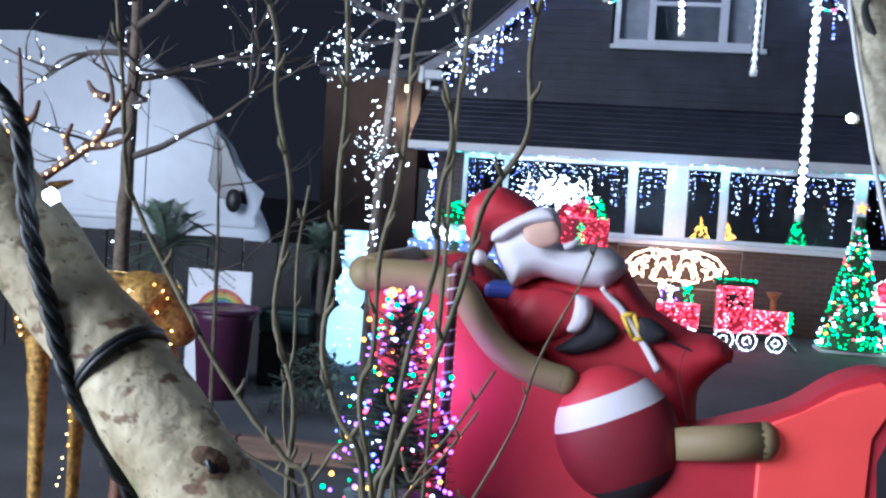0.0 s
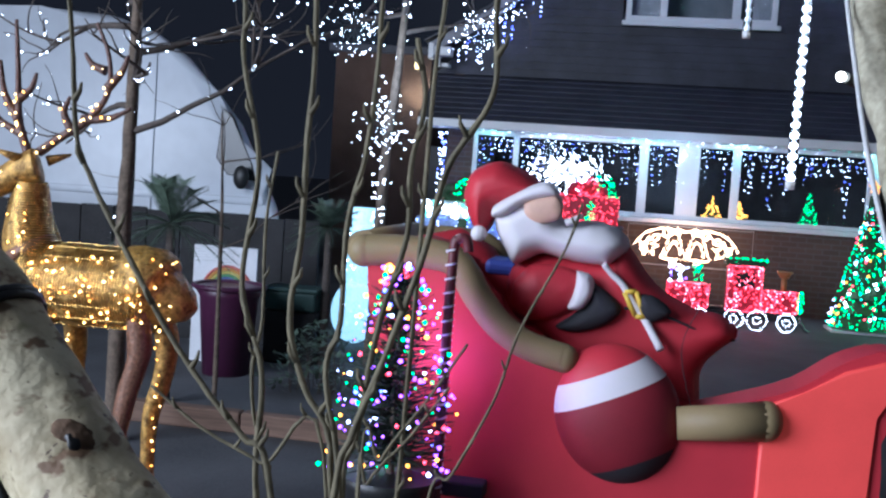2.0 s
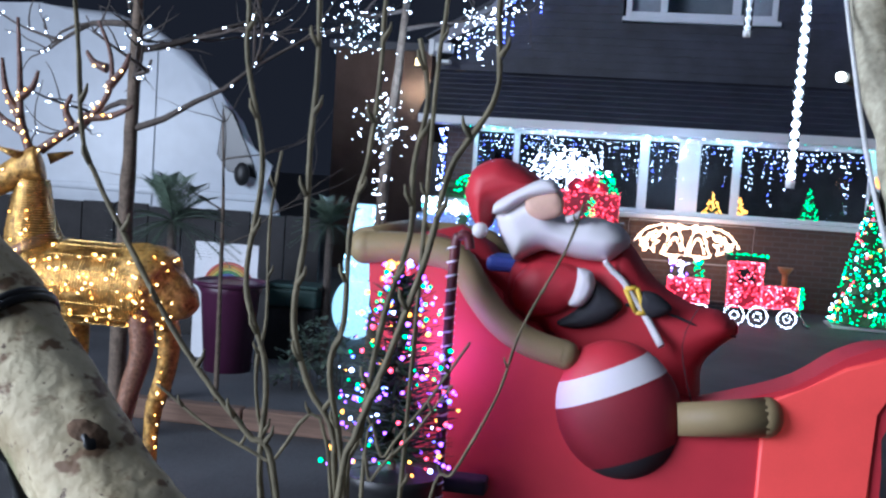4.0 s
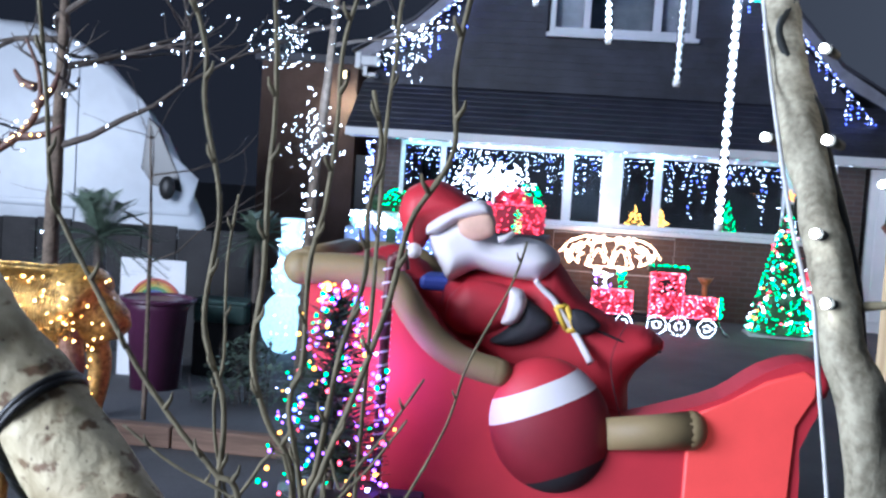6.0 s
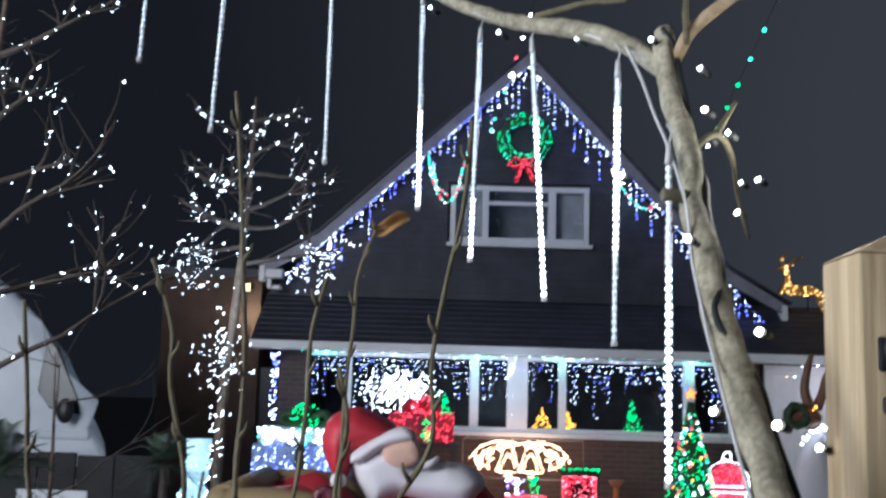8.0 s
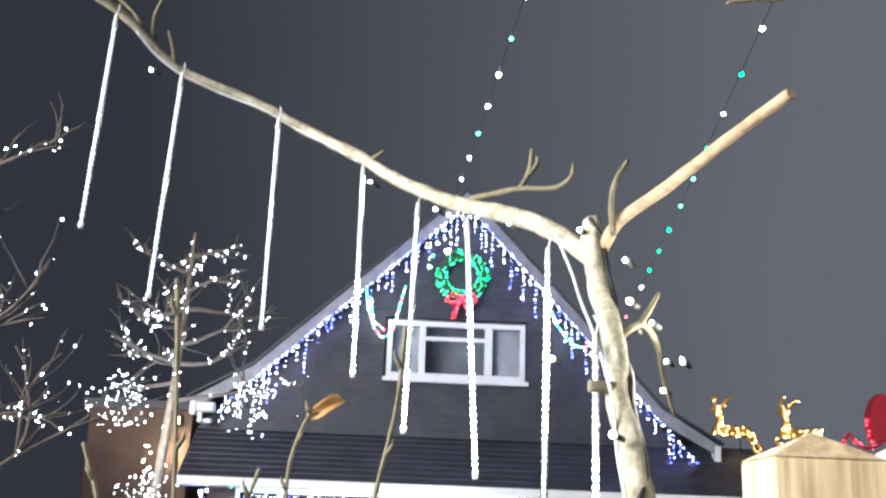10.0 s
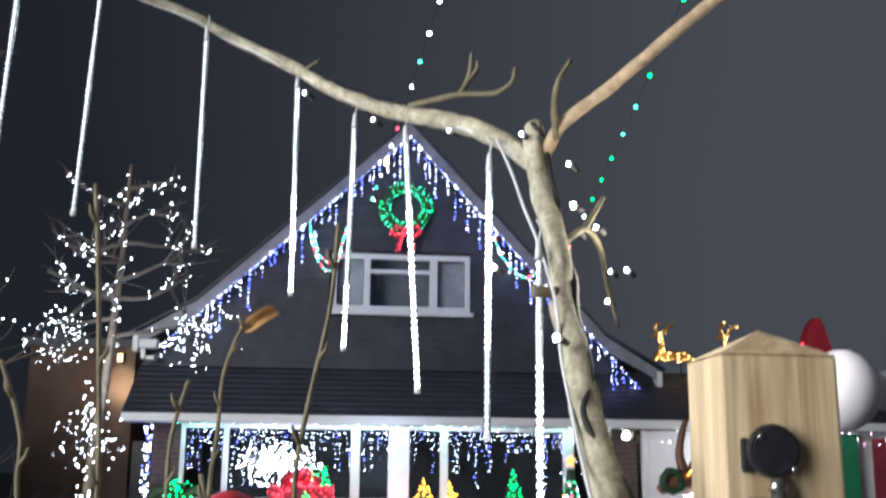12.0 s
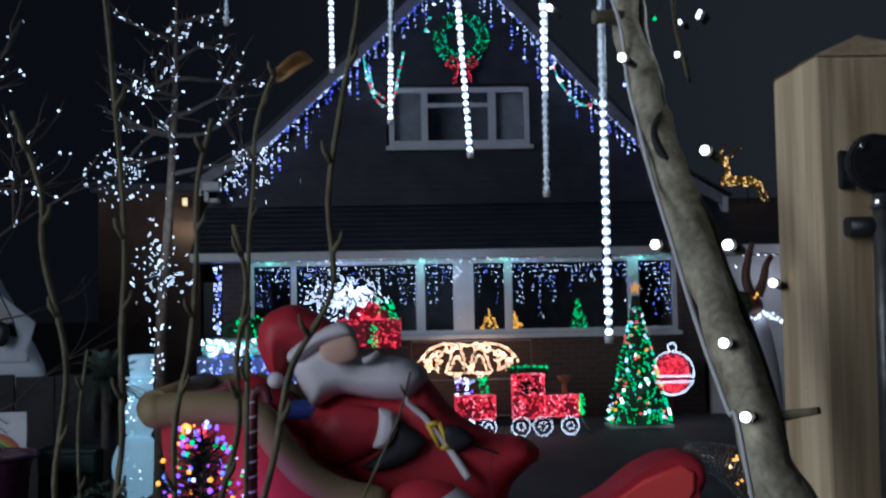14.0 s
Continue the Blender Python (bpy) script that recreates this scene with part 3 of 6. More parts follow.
part("wire_spray", bm, WCABLE, spark, kind="stuff")

# wreath and bow on the gable
wr = thing("wreath", (2.66, 16.47, 5.56), "green light wreath with a red bow on the gable", "wreath")
bm = sweep(bmesh.new(), [(0.33 * math.cos(a / 24 * math.tau), 0, 0.33 * math.sin(a / 24 * math.tau)) for a in range(25)], 0.07, sides=10, rough=0.6)
part("ring", bm, GREEN, wr)
pts = []
for _ in range(230):
    a, b, r = RNG.uniform(0, math.tau), RNG.uniform(0, math.tau), 0.09
    pts.append(((0.33 + r * math.cos(b)) * math.cos(a), -abs(r * math.sin(b)) - 0.005, (0.33 + r * math.cos(b)) * math.sin(a)))
leds(pts, 0.0095, [L_GREEN, L_GREEN, L_TEAL], wr, vary=0.4)
bow = part("bow", bmesh.new(), PINKF, wr, "red light-up bow")
bm = bmesh.new()
for s in (-1, 1):
    sweep(bm, [(0, -0.06, -0.36), (s * 0.16, -0.09, -0.32), (s * 0.24, -0.08, -0.40), (s * 0.14, -0.08, -0.48), (0, -0.06, -0.38)], 0.035, sides=6)
    sweep(bm, [(0, -0.06, -0.38), (s * 0.09, -0.08, -0.55), (s * 0.13, -0.07, -0.68)], 0.035, sides=6)
bm.to_mesh(bow.data)
bm.free()
pts = []
for s in (-1, 1):
    pts += along([(0, -0.11, -0.37), (s * 0.16, -0.12, -0.32), (s * 0.24, -0.12, -0.40), (s * 0.14, -0.12, -0.46), (0, -0.11, -0.38)], 0.03, 0.03)
    pts += along([(0, -0.11, -0.40), (s * 0.09, -0.12, -0.56), (s * 0.12, -0.11, -0.70)], 0.022, 0.028)
leds(pts, 0.011, [L_RED], wr)


def rope_motif(name, place, lines, mats, r, gap, label, category, frame_r=0.006):
    ob = thing(name, place, label, category)
    pts = []
    bm = bmesh.new()
    for ln in lines:
        ln = [(x - place[0], y - place[1], z - place[2]) for x, y, z in ln]
        sweep(bm, ln, frame_r, sides=5)
        pts += along(ln, gap, 0.008)
    part("wire_frame", bm, WCABLE, ob)
    leds(pts, r, mats, ob)
    return ob


rope_motif("stocking_motif", (1.5, 16.4, 5), [smooth_line([(1.17, 16.4, 5.35), (1.21, 16.4, 5.05), (1.27, 16.4, 4.80), (1.41, 16.4, 4.55), (1.55, 16.4, 4.56), (1.64, 16.4, 4.72), (1.70, 16.4, 5.0), (1.79, 16.4, 5.35)])] +
           [[(1.25, 16.38, 5.1), (1.33, 16.38, 4.75), (1.48, 16.38, 4.63)]], [L_TEAL, L_WHITE, L_TEAL, L_RED], 0.022, 0.05, "stocking shape of green and white lights", "light motif")
rope_motif("cane_motif", (4.3, 16.4, 5), [smooth_line([(4.04, 16.4, 5.11), (4.12, 16.4, 4.9), (4.25, 16.4, 4.70), (4.46, 16.4, 4.52), (4.62, 16.4, 4.53), (4.78, 16.4, 4.68)])], [L_TEAL, L_WHITE, L_RED, L_TEAL], 0.022, 0.045, "curved shape of green and white lights", "light motif")

# coloured bulb strings overhead, from the gable out over the garden
for a, b, hues in (((2.12, 16.2, 5.65), (2.83, 4.0, 6.22), (0, 0, 1, 0, 1, 5, 2, 1, 0, 1, 1, 0, 1, 1, 1, 0)), ((5.08, 16.2, 4.80), (4.22, 4.0, 6.5), (3, 5, 1, 1, 4, 4, 4, 0, 0, 4, 1, 4, 1, 1, 0, 1))):
    st = thing("bulb_string", a, "dark cable with coloured round bulbs over the garden", "fairy lights", "overhead bulb strings")
    ln = []
    for k in range(41):
        q = k / 40
        p = Vector(a).lerp(Vector(b), q)
        p.z -= 0.15 * 4 * q * (1 - q)
        ln.append(p - Vector(a))
    part("cable", sweep(bmesh.new(), ln, 0.0035, sides=5), CABLE, st)
    leds([p - Vector((0, 0, 0.03)) for p in along(ln, 0.66)], 0.030, [L_TEAL, L_WHITE, L_WHITE, L_COOL, L_GREEN, L_RED], st, pick=lambda i, h=hues: h[i % 16], vary=0.12)
    bm = bmesh.new()
    for p in along(ln, 0.66):
        sweep(bm, [p, p - Vector((0, 0, 0.022))], 0.011, sides=6)
    part("bulb_holder_row", bm, CABLE, st, kind="stuff")

# ---- things before the house ----
bells = []
for s in (-1, 1):
    cx = 2.62 + s * 0.16
    bells.append(smooth_line([(cx - 0.17, 15.7, 0.62), (cx - 0.12, 15.7, 0.75), (cx - 0.07, 15.7, 0.92), (cx, 15.7, 0.97), (cx + 0.07, 15.7, 0.92), (cx + 0.12, 15.7, 0.75), (cx + 0.17, 15.7, 0.62), (cx - 0.17, 15.7, 0.62)], 4))
    bells.append(smooth_line([(cx - 0.10, 15.7, 0.66), (cx - 0.06, 15.7, 0.78), (cx, 15.7, 0.86), (cx + 0.06, 15.7, 0.78), (cx + 0.10, 15.7, 0.66)], 4))
    bells.append(circle(cx, 0.585, 0.035, 15.7, 10))
    for k in range(4):
        bells.append(circle(2.62 + s * (0.12 + 0.15 * k), 1.0 - 0.028 * k * k, 0.045, 15.69, 9))
    sx = 2.62 + s * 0.5
    bells.append([(sx + (0.13 if k % 2 == 0 else 0.055) * math.sin(k * math.pi / 5), 15.7, 0.75 + (0.13 if k % 2 == 0 else 0.055) * math.cos(k * math.pi / 5)) for k in range(11)])
    bells.append(smooth_line([(2.62, 15.7, 1.0), (2.62 + s * 0.3, 15.7, 1.03), (2.62 + s * 0.55, 15.7, 0.96), (2.62 + s * 0.72, 15.7, 0.76)], 5))
    bells.append([(2.62 + s * (0.1 + 0.08 * k), 15.69, 0.95 - 0.025 * k + (0.07 if k % 2 else 0)) for k in range(8)])
bell = rope_motif("bell_motif", (2.62, 15.7, 0.8), bells, [L_ORANGE], 0.0175, 0.026, "rope-light bells and stars glowing warm orange", "light motif", 0.01)
bell.location.z = 0.74
part("panel_frame", sweep(bmesh.new(), [(-0.8, 0.02, -0.28), (0.9, 0.02, -0.28), (0.9, 0.02, 0.27), (-0.8, 0.02, 0.27), (-0.8, 0.02, -0.28)], 0.007, sides=5), WCABLE, bell, "thin grey wire panel frame")

tr = thing("christmas_tree", (4.85, 14.9, GZ), "green light-covered cone tree with a gold star", "christmas tree")
bm = bmesh.new()
for k in range(9):
    z0, r0 = 0.06 + k * 0.19, 0.40 * (1 - k / 9.6)
    bmesh.ops.create_cone(bm, cap_ends=True, segments=22, radius1=r0, radius2=r0 * 0.72, depth=0.17, matrix=Matrix.Translation((0, 0, z0 + 0.09)))
part("foliage", bm, GREEN, tr, "dark green tinsel tiers")
pts = []
for _ in range(520):
    h = RNG.random() ** 1.4
    a, r = RNG.uniform(math.pi, math.tau) if RNG.random() < 0.8 else RNG.uniform(0, math.pi), 0.42 * (1 - h) + 0.02
    pts.append((r * math.cos(a), r * math.sin(a), 0.08 + h * 1.66))
leds(pts, 0.014, [L_GREEN, L_TEAL], tr, pick=lambda i: 0 if RNG.random() < 0.8 else 1)
leds(pts[::7], 0.023, [L_WHITE, L_AMBER, L_RED, L_COOL], tr, "coloured_bulb_chain")
star = [(0.085 * (1 if k % 2 == 0 else 0.45) * math.sin(k * math.pi / 5), 1.86 + 0.085 * (1 if k % 2 == 0 else 0.45) * math.cos(k * math.pi / 5)) for k in range(10)]
part("star", prism(bmesh.new(), star, -0.03, 0.03), glow("star_gold", (1.0, 0.38, 0.08), 1.6), tr, "gold star")
bm = boxes(((-0.42, -0.25, 0), (0.42, 0.25, 0.04)), bevel=0.01)
part("base", bm, UPVC, tr)

bb = thing("bauble_motif", (5.43, 15.3, 0.52), "round red bauble shape of lights with white band", "light motif")
bm = bmesh.new()
ball(bm, (0, 0.05, 0), (0.28, 0.05, 0.28))
sweep(bm, [(0, 0.05, -0.67), (0, 0.05, 0)], 0.012)
part("body", bm, PINKF, bb)
pts = []
while len(pts) < 170:
    a, b = RNG.uniform(-0.27, 0.27), RNG.uniform(-0.27, 0.27)
    if a * a + b * b < 0.07 and abs(b + 0.08) > 0.05:
        pts.append((a, -0.03, b))
leds(pts, 0.013, [L_RED], bb)
leds(along(circle(0, 0, 0.30, -0.02, 40), 0.032) + along([(-0.26, -0.03, -0.04), (0.28, -0.03, -0.04)], 0.03) + along([(-0.26, -0.03, -0.12), (0.27, -0.03, -0.12)], 0.03) + along(circle(0, 0.36, 0.06, -0.02, 12), 0.03), 0.012, [L_WHITE], bb, "rim_bulb_chain")

train = thing("train_motif", (3.13, 14.2, GZ), "light-up toy train in red with white wheels", "train")
bm = bmesh.new()
secs = {"wagon": ((-0.78, 0.0, 0.22), (-0.27, 0.3, 0.52)), "cab": ((-0.05, 0.0, 0.22), (0.36, 0.3, 0.78)), "boiler": ((0.361, 0.0, 0.24), (0.80, 0.3, 0.50))}
pts = []
for nm, (lo, hi) in secs.items():
    part(nm, boxes((lo, hi), bevel=0.02), PINKF, train, "red mesh " + nm)
    pts += [(RNG.uniform(lo[0], hi[0]), -0.012, RNG.uniform(lo[2], hi[2])) for _ in range(int(520 * (hi[0] - lo[0]) * (hi[2] - lo[2])) + 20)]
    pts += along([(lo[0], -0.012, lo[2]), (hi[0], -0.012, lo[2]), (hi[0], -0.012, hi[2]), (lo[0], -0.012, hi[2]), (lo[0], -0.012, lo[2])], 0.035)
leds(pts, 0.012, [L_RED, L_RED, L_RED, glow("led_pink", (1.0, 0.30, 0.35), 7)], train)
leds([(RNG.uniform(-0.08, 0.40), RNG.uniform(-0.02, 0.1), RNG.uniform(0.80, 0.88)) for _ in range(60)] + [(0.82, RNG.uniform(-0.02, 0.2), RNG.uniform(0.28, 0.48)) for _ in range(30)] + [(-0.42 + RNG.uniform(-0.06, 0.06), -0.01, RNG.uniform(0.54, 0.75)) for _ in range(26)], 0.014, [L_GREEN], train, "green_bulb_chain")
leds([(-0.66 + RNG.uniform(-0.12, 0.12), -0.01, RNG.uniform(0.54, 0.74)) for _ in range(40)], 0.014, [L_COOL, L_PURP, L_WHITE], train, "gift_bulb_chain")
bm = sweep(bmesh.new(), [(0.64, 0.15, 0.5), (0.64, 0.15, 0.66)], 0.035)
sweep(bm, [(0.64, 0.15, 0.66), (0.64, 0.15, 0.74)], 0.05, 0.1)
part("funnel", bm, surface("copper_mesh", (0.45, 0.18, 0.06), 0.4), train, "copper coloured funnel")
bm = boxes(((-0.75, 0.05, 0.12), (0.8, 0.25, 0.2)))
part("chassis", bm, BLACK, train)
# No opening is cut; a near-black box imitates its darkness.
part("cab_window", boxes(((0.05, -0.008, 0.52), (0.27, 0.02, 0.70)), bevel=0.01), UNLITDARK, train, "near-black box standing in for the dark cab opening")
part("cab_roof", boxes(((-0.09, -0.02, 0.782), (0.41, 0.32, 0.86)), bevel=0.02), GREEN, train, "green mesh cab roof")
bm = bmesh.new()
ball(bm, (0.80, 0.14, 0.38), (0.075, 0.13, 0.13))
part("boiler_front", bm, GREEN, train, "rounded green boiler front")
leds([(0.83 + 0.05 * math.cos(a) * q, 0.0 + 0.02 * RNG.random(), 0.38 + 0.13 * math.sin(a)) for a, q in [(RNG.uniform(0, math.tau), RNG.random()) for _ in range(36)]], 0.013, [L_GREEN], train, "front_bulb_chain")
part("coupling", boxes(((-0.265, 0.1, 0.2), (-0.055, 0.2, 0.25)), bevel=0.01), BLACK, train)
part("cow_catcher", sweep(bmesh.new(), [(0.82, 0.15, 0.22), (0.92, 0.15, 0.04), (0.98, 0.15, 0.01)], 0.02, sides=6), CHROME, train)
for x, r in ((-0.62, 0.1), (-0.36, 0.1), (0.05, 0.12), (0.33, 0.12), (0.68, 0.11)):
    wh = part("wheel", sweep(bmesh.new(), circle(x, 0.12, r, -0.01, 20), 0.012, sides=6), BLACK, train)
    leds(along(circle(x, 0.12, r, -0.025, 20), 0.035) + along(circle(x, 0.12, r * 0.4, -0.025, 12), 0.04), 0.0105, [L_WHITE], wh)


def gift(name, place, size, cloth, lights, bowmat, bowled, label, lift=0.0):
    g = thing(name, place, label, "gift box")
    w, d, h = size
    part("box", boxes(((-w / 2, -d / 2, 0), (w / 2, d / 2, h)), bevel=0.03), cloth, g)
    pts = [(RNG.uniform(-w / 2, w / 2), -d / 2 - 0.012, RNG.uniform(0, h)) for _ in range(int(260 * w * h) + 30)] + [(RNG.uniform(-w / 2, w / 2), RNG.uniform(-d / 2, d / 2), h + 0.01) for _ in range(30)]
    leds(pts, 0.012, lights, g)
    h += lift
    b = part("bow", bmesh.new(), bowmat, g, "rounded ribbon bow")
    bm = bmesh.new()
    for s in (-1, 1):
        sweep(bm, smooth_line([(0, 0, h), (s * w * 0.16, -0.04, h + 0.14), (s * w * 0.26, -0.03, h + 0.08), (s * w * 0.18, 0, h + 0.01), (0, 0, h)], 4), 0.045, sides=8)
    ball(bm, (0, -0.02, h + 0.14), 0.07)
    bm.to_mesh(b.data)
    bm.free()
    pts = []
    for _ in range(60):
        a, q = RNG.uniform(0, math.tau), RNG.uniform(-0.8, 1)
        pts.append((0.15 * math.cos(a) * (1 - q * q) ** 0.5, 0.1 * math.sin(a) * (1 - q * q) ** 0.5 - 0.03, h + 0.11 + 0.13 * q))
    leds(pts, 0.014, [bowled], g, "bow_bulb_chain")
    part("ribbon", boxes(((-0.05, -d / 2 - 0.02, 0), (0.05, -d / 2 - 0.004, h - lift))), bowmat, g)
    return g


STAND = surface("stacked_box_grey", (0.07, 0.07, 0.09), 0.7)
gift("red_gift", (1.26, 14.7, 0.98), (0.84, 0.5, 0.37), PINKF, [L_RED], PINKF, L_RED, "red light-up gift box with a red bow")
leds([(0.05 + RNG.uniform(-0.06, 0.06), -0.28, RNG.uniform(0.02, 0.3)) for _ in range(24)] + [(0.2 + RNG.uniform(-0.1, 0.1), -0.1, 0.55 + RNG.uniform(-0.1, 0.1)) for _ in range(24)], 0.014, [L_GREEN], bpy.data.objects["red_gift"], "green_bulb_chain")
tb = thing("display_table", (1.26, 14.7, GZ), "dark plain display stand under the red gift box", "stand")
part("top", boxes(((-0.5, -0.3, 1.09), (0.5, 0.3, 1.13)), bevel=0.01), STAND, tb)
for x in (-0.45, 0.4):
    for y in (-0.25, 0.2):
        part("leg", boxes(((x, y, 0), (x + 0.05, y + 0.05, 1.09))), STAND, tb)
gift("blue_gift", (0.12, 11.9, 0.70), (1.0, 0.6, 0.36), BLUEM, [L_COOL, L_BLUE, L_COOL], GREEN, L_GREEN, "blue-white light-up gift box with a green bow", 0.17)
g2 = bpy.data.objects["blue_gift"]
bm = boxes(((-0.44, -0.33, 0.361), (0.44, 0.3, 0.53)), bevel=0.03)
part("lid", bm, surface("white_mesh", (0.6, 0.65, 0.7), 0.5), g2, "pale lid lit from inside")
leds([(RNG.uniform(-0.44, 0.44), -0.34, RNG.uniform(0.36, 0.53)) for _ in range(130)], 0.014, [L_WHITE, L_TEAL, L_WHITE], g2, "lid_bulb_chain")
tb2 = copy_thing(tb, pose(0.12, 11.95, GZ - 0.29))
tagged(tb2, "dark plain display stand under the blue gift box")

# snow figure of clear acrylic, lit
sm = thing("snow_figure", (-0.68, 10.5, GZ), "clear acrylic snow figure with a top hat, lit pale blue", "light figure")
bm = bmesh.new()
ball(bm, (0, 0, 0.26), (0.225, 0.215, 0.26), 0, 28, 18)
ball(bm, (0.01, 0, 0.63), (0.15, 0.145, 0.17), 0, 24, 14)
ball(bm, (0.02, 0, 0.86), (0.115, 0.11, 0.105), 0, 24, 14)
sweep(bm, [(0.03, 0, 0.94), (0.03, 0, 0.955)], 0.15, sides=20)
sweep(bm, [(0.03, 0, 0.955), (0.03, 0, 1.13)], 0.095, 0.115, sides=20)
for v in bm.verts:
    v.co.z *= 1.14
part("body", bm, ACRYL, sm)
pts = []
for cz, r, nn in ((0.26, 0.215, 70), (0.63, 0.145, 30), (0.86, 0.11, 16)):
    for _ in range(nn):
        a, b = RNG.uniform(math.pi, math.tau), RNG.uniform(-1.2, 1.2)
        pts.append((r * math.cos(a) * math.cos(b) * 0.97, r * math.sin(a) * math.cos(b) * 0.97, (cz + r * 1.1 * math.sin(b)) * 1.14))
leds(pts, 0.011, [L_WHITE, glow("led_ice", (0.45, 0.9, 1.0), 6)], sm)

# roof deer of gold lights
for k, x in enumerate((6.93, 7.98)):
    rd = thing("roof_deer", (x, 16.6, 3.08), "leaping deer figure of warm lights on the roof", "light figure", "roof deer")
    ln = [[(-0.28, 0, 0.28), (-0.1, 0, 0.26), (0.15, 0, 0.27), (0.3, 0, 0.18)], [(-0.24, 0, 0.28), (-0.2, 0, 0.48), (-0.26, 0, 0.6), (-0.36, 0, 0.56)], [(-0.25, 0, 0.6), (-0.3, 0, 0.75), (-0.22, 0, 0.8)], [(-0.2, 0, 0.6), (-0.1, 0, 0.72), (0.0, 0, 0.78)],
          [(-0.26, 0, 0.24), (-0.4, 0, 0.15), (-0.3, 0, 0.06)], [(0.28, 0, 0.2), (0.4, 0, 0.05), (0.42, 0, -0.1)], [(0.2, 0, 0.2), (0.3, 0, 0.02), (0.36, 0, -0.12)]]
    bm = bmesh.new()
    pts = []
    for l_ in ln:
        sweep(bm, smooth_line(l_, 3), 0.025, sides=6)
        pts += along(l_, 0.03, 0.03)
    part("frame", bm, GOLDWIRE, rd)
    bm = bmesh.new()
    sweep(bm, smooth_line([(-0.32, 0, 0.27), (-0.1, 0, 0.26), (0.15, 0, 0.26), (0.32, 0, 0.18)], 4), (0.05, 0.09, 0.085, 0.085, 0.05), None, 10)
    sweep(bm, [(-0.24, 0, 0.3), (-0.2, 0, 0.48), (-0.26, 0, 0.6)], (0.06, 0.045, 0.05), None, 8)
    part("mesh_body", bm, GOLDWIRE, rd, "gold mesh body")
    pts += [(RNG.uniform(-0.32, 0.32), -0.09, 0.25 + RNG.uniform(-0.08, 0.08)) for _ in range(60)] + [(-0.23 + RNG.uniform(-0.04, 0.04), -0.06, RNG.uniform(0.32, 0.62)) for _ in range(25)]
    part("stake", sweep(bmesh.new(), [(0.1, 0, -0.1), (0.1, 0, 0.25)], 0.012), BLACK, rd)
    leds(pts[::2], 0.0125, [L_WARM], rd)
rs = thing("roof_sleigh", (9.2, 16.6, 2.95), "red light-up sleigh figure with gold parcels on the roof", "light figure")
shell = smooth_line([(-0.62, 0, 0.18), (-0.45, 0, 0.42), (-0.36, 0, 0.30), (-0.2, 0, 0.22), (0.05, 0, 0.30), (0.16, 0, 0.55), (0.2, 0, 0.85), (0.12, 0, 1.02), (-0.02, 0, 0.86), (-0.06, 0, 0.5)], 5)
part("frame", sweep(bmesh.new(), shell, 0.028, sides=6), PINKF, rs, "red wire outline")
sack = smooth_line([(-0.1, 0, 0.3), (-0.14, 0, 0.7), (-0.02, 0, 1.0), (0.12, 0, 1.04), (0.22, 0, 0.7), (0.34, 0, 0.34)], 5)
part("sack", prism(bmesh.new(), [(p.x, p.z) for p in sack], -0.12, 0.12, 0.04), RED, rs, "tall red cloth sack")
leds(along(shell, 0.035, 0.03) + along(sack[:6], 0.07, 0.03), 0.014, [L_RED], rs)
for x, z in ((0.42, 0.22), (0.62, 0.08), (0.80, -0.06)):
    part("parcel", boxes(((x - 0.1, -0.1, z), (x + 0.1, 0.1, z + 0.2)), bevel=0.02), GOLDWIRE, rs, "gold mesh parcel")
    leds([(x + RNG.uniform(-0.1, 0.1), -0.115, z + RNG.uniform(0, 0.2)) for _ in range(26)], 0.014, [L_WARM, L_GOLD], rs, "parcel_bulb_chain")
part("runner", sweep(bmesh.new(), smooth_line([(-0.7, 0, 0.2), (-0.6, 0, 0.0), (0, 0, -0.02), (0.5, 0, -0.1), (0.95, 0, -0.1)], 4), 0.014, sides=6), BLACK, rs)

# ---- inside the bay: small lit trees and gold lights ----
for x, h, c in ((4.35, 0.5, L_GREEN), (3.0, 0.35, L_GOLD), (3.38, 0.3, L_GOLD), (1.55, 0.45, L_GREEN)):
    t2 = thing("indoor_tree", (x, 16.6, 1.06), "small lit tree on the bay window shelf", "christmas tree", "window trees")
    bm = bmesh.new()
    bmesh.ops.create_cone(bm, cap_ends=True, segments=12, radius1=0.15, radius2=0.01, depth=h, matrix=Matrix.Translation((0, 0, h / 2 + 0.04)))
    part("foliage", bm, GREEN, t2)
    leds([(RNG.uniform(-0.17, 0.17) * (1 - q), -0.16 * (1 - q), 0.05 + q * h) for q in [RNG.random() ** 1.3 for _ in range(60)]], 0.012, [c], t2)
part("window_shelf", boxes(((-0.4, 16.4, 1.02), (5.6, 16.8, 1.058))), UPVC, None)
tagged(bpy.data.objects["window_shelf"], "white shelf inside the bay window", "shelf", kind="structure")

# hangings and pink lights under the porch eaves
hang = thing("porch_hanging", (9.2, 15.9, 1.5), "green cloth hanging under the porch eaves", "banner")
part("cloth", boxes(((-0.28, 0, -0.6), (0.28, 0.02, 0.65)), bevel=0.008), surface("green_cloth", (0.02, 0.22, 0.10), 0.7), hang)
hang2 = thing("porch_hanging", (9.95, 15.9, 1.5), "dull red cloth hanging under the porch eaves", "banner")
part("cloth", boxes(((-0.25, 0, -0.6), (0.25, 0.02, 0.6)), bevel=0.008), surface("red_cloth", (0.25, 0.03, 0.05), 0.7), hang2)
pl = thing("porch_lights", (9.0, 15.7, 2.16), "white and pink lights along the porch eaves", "fairy lights")
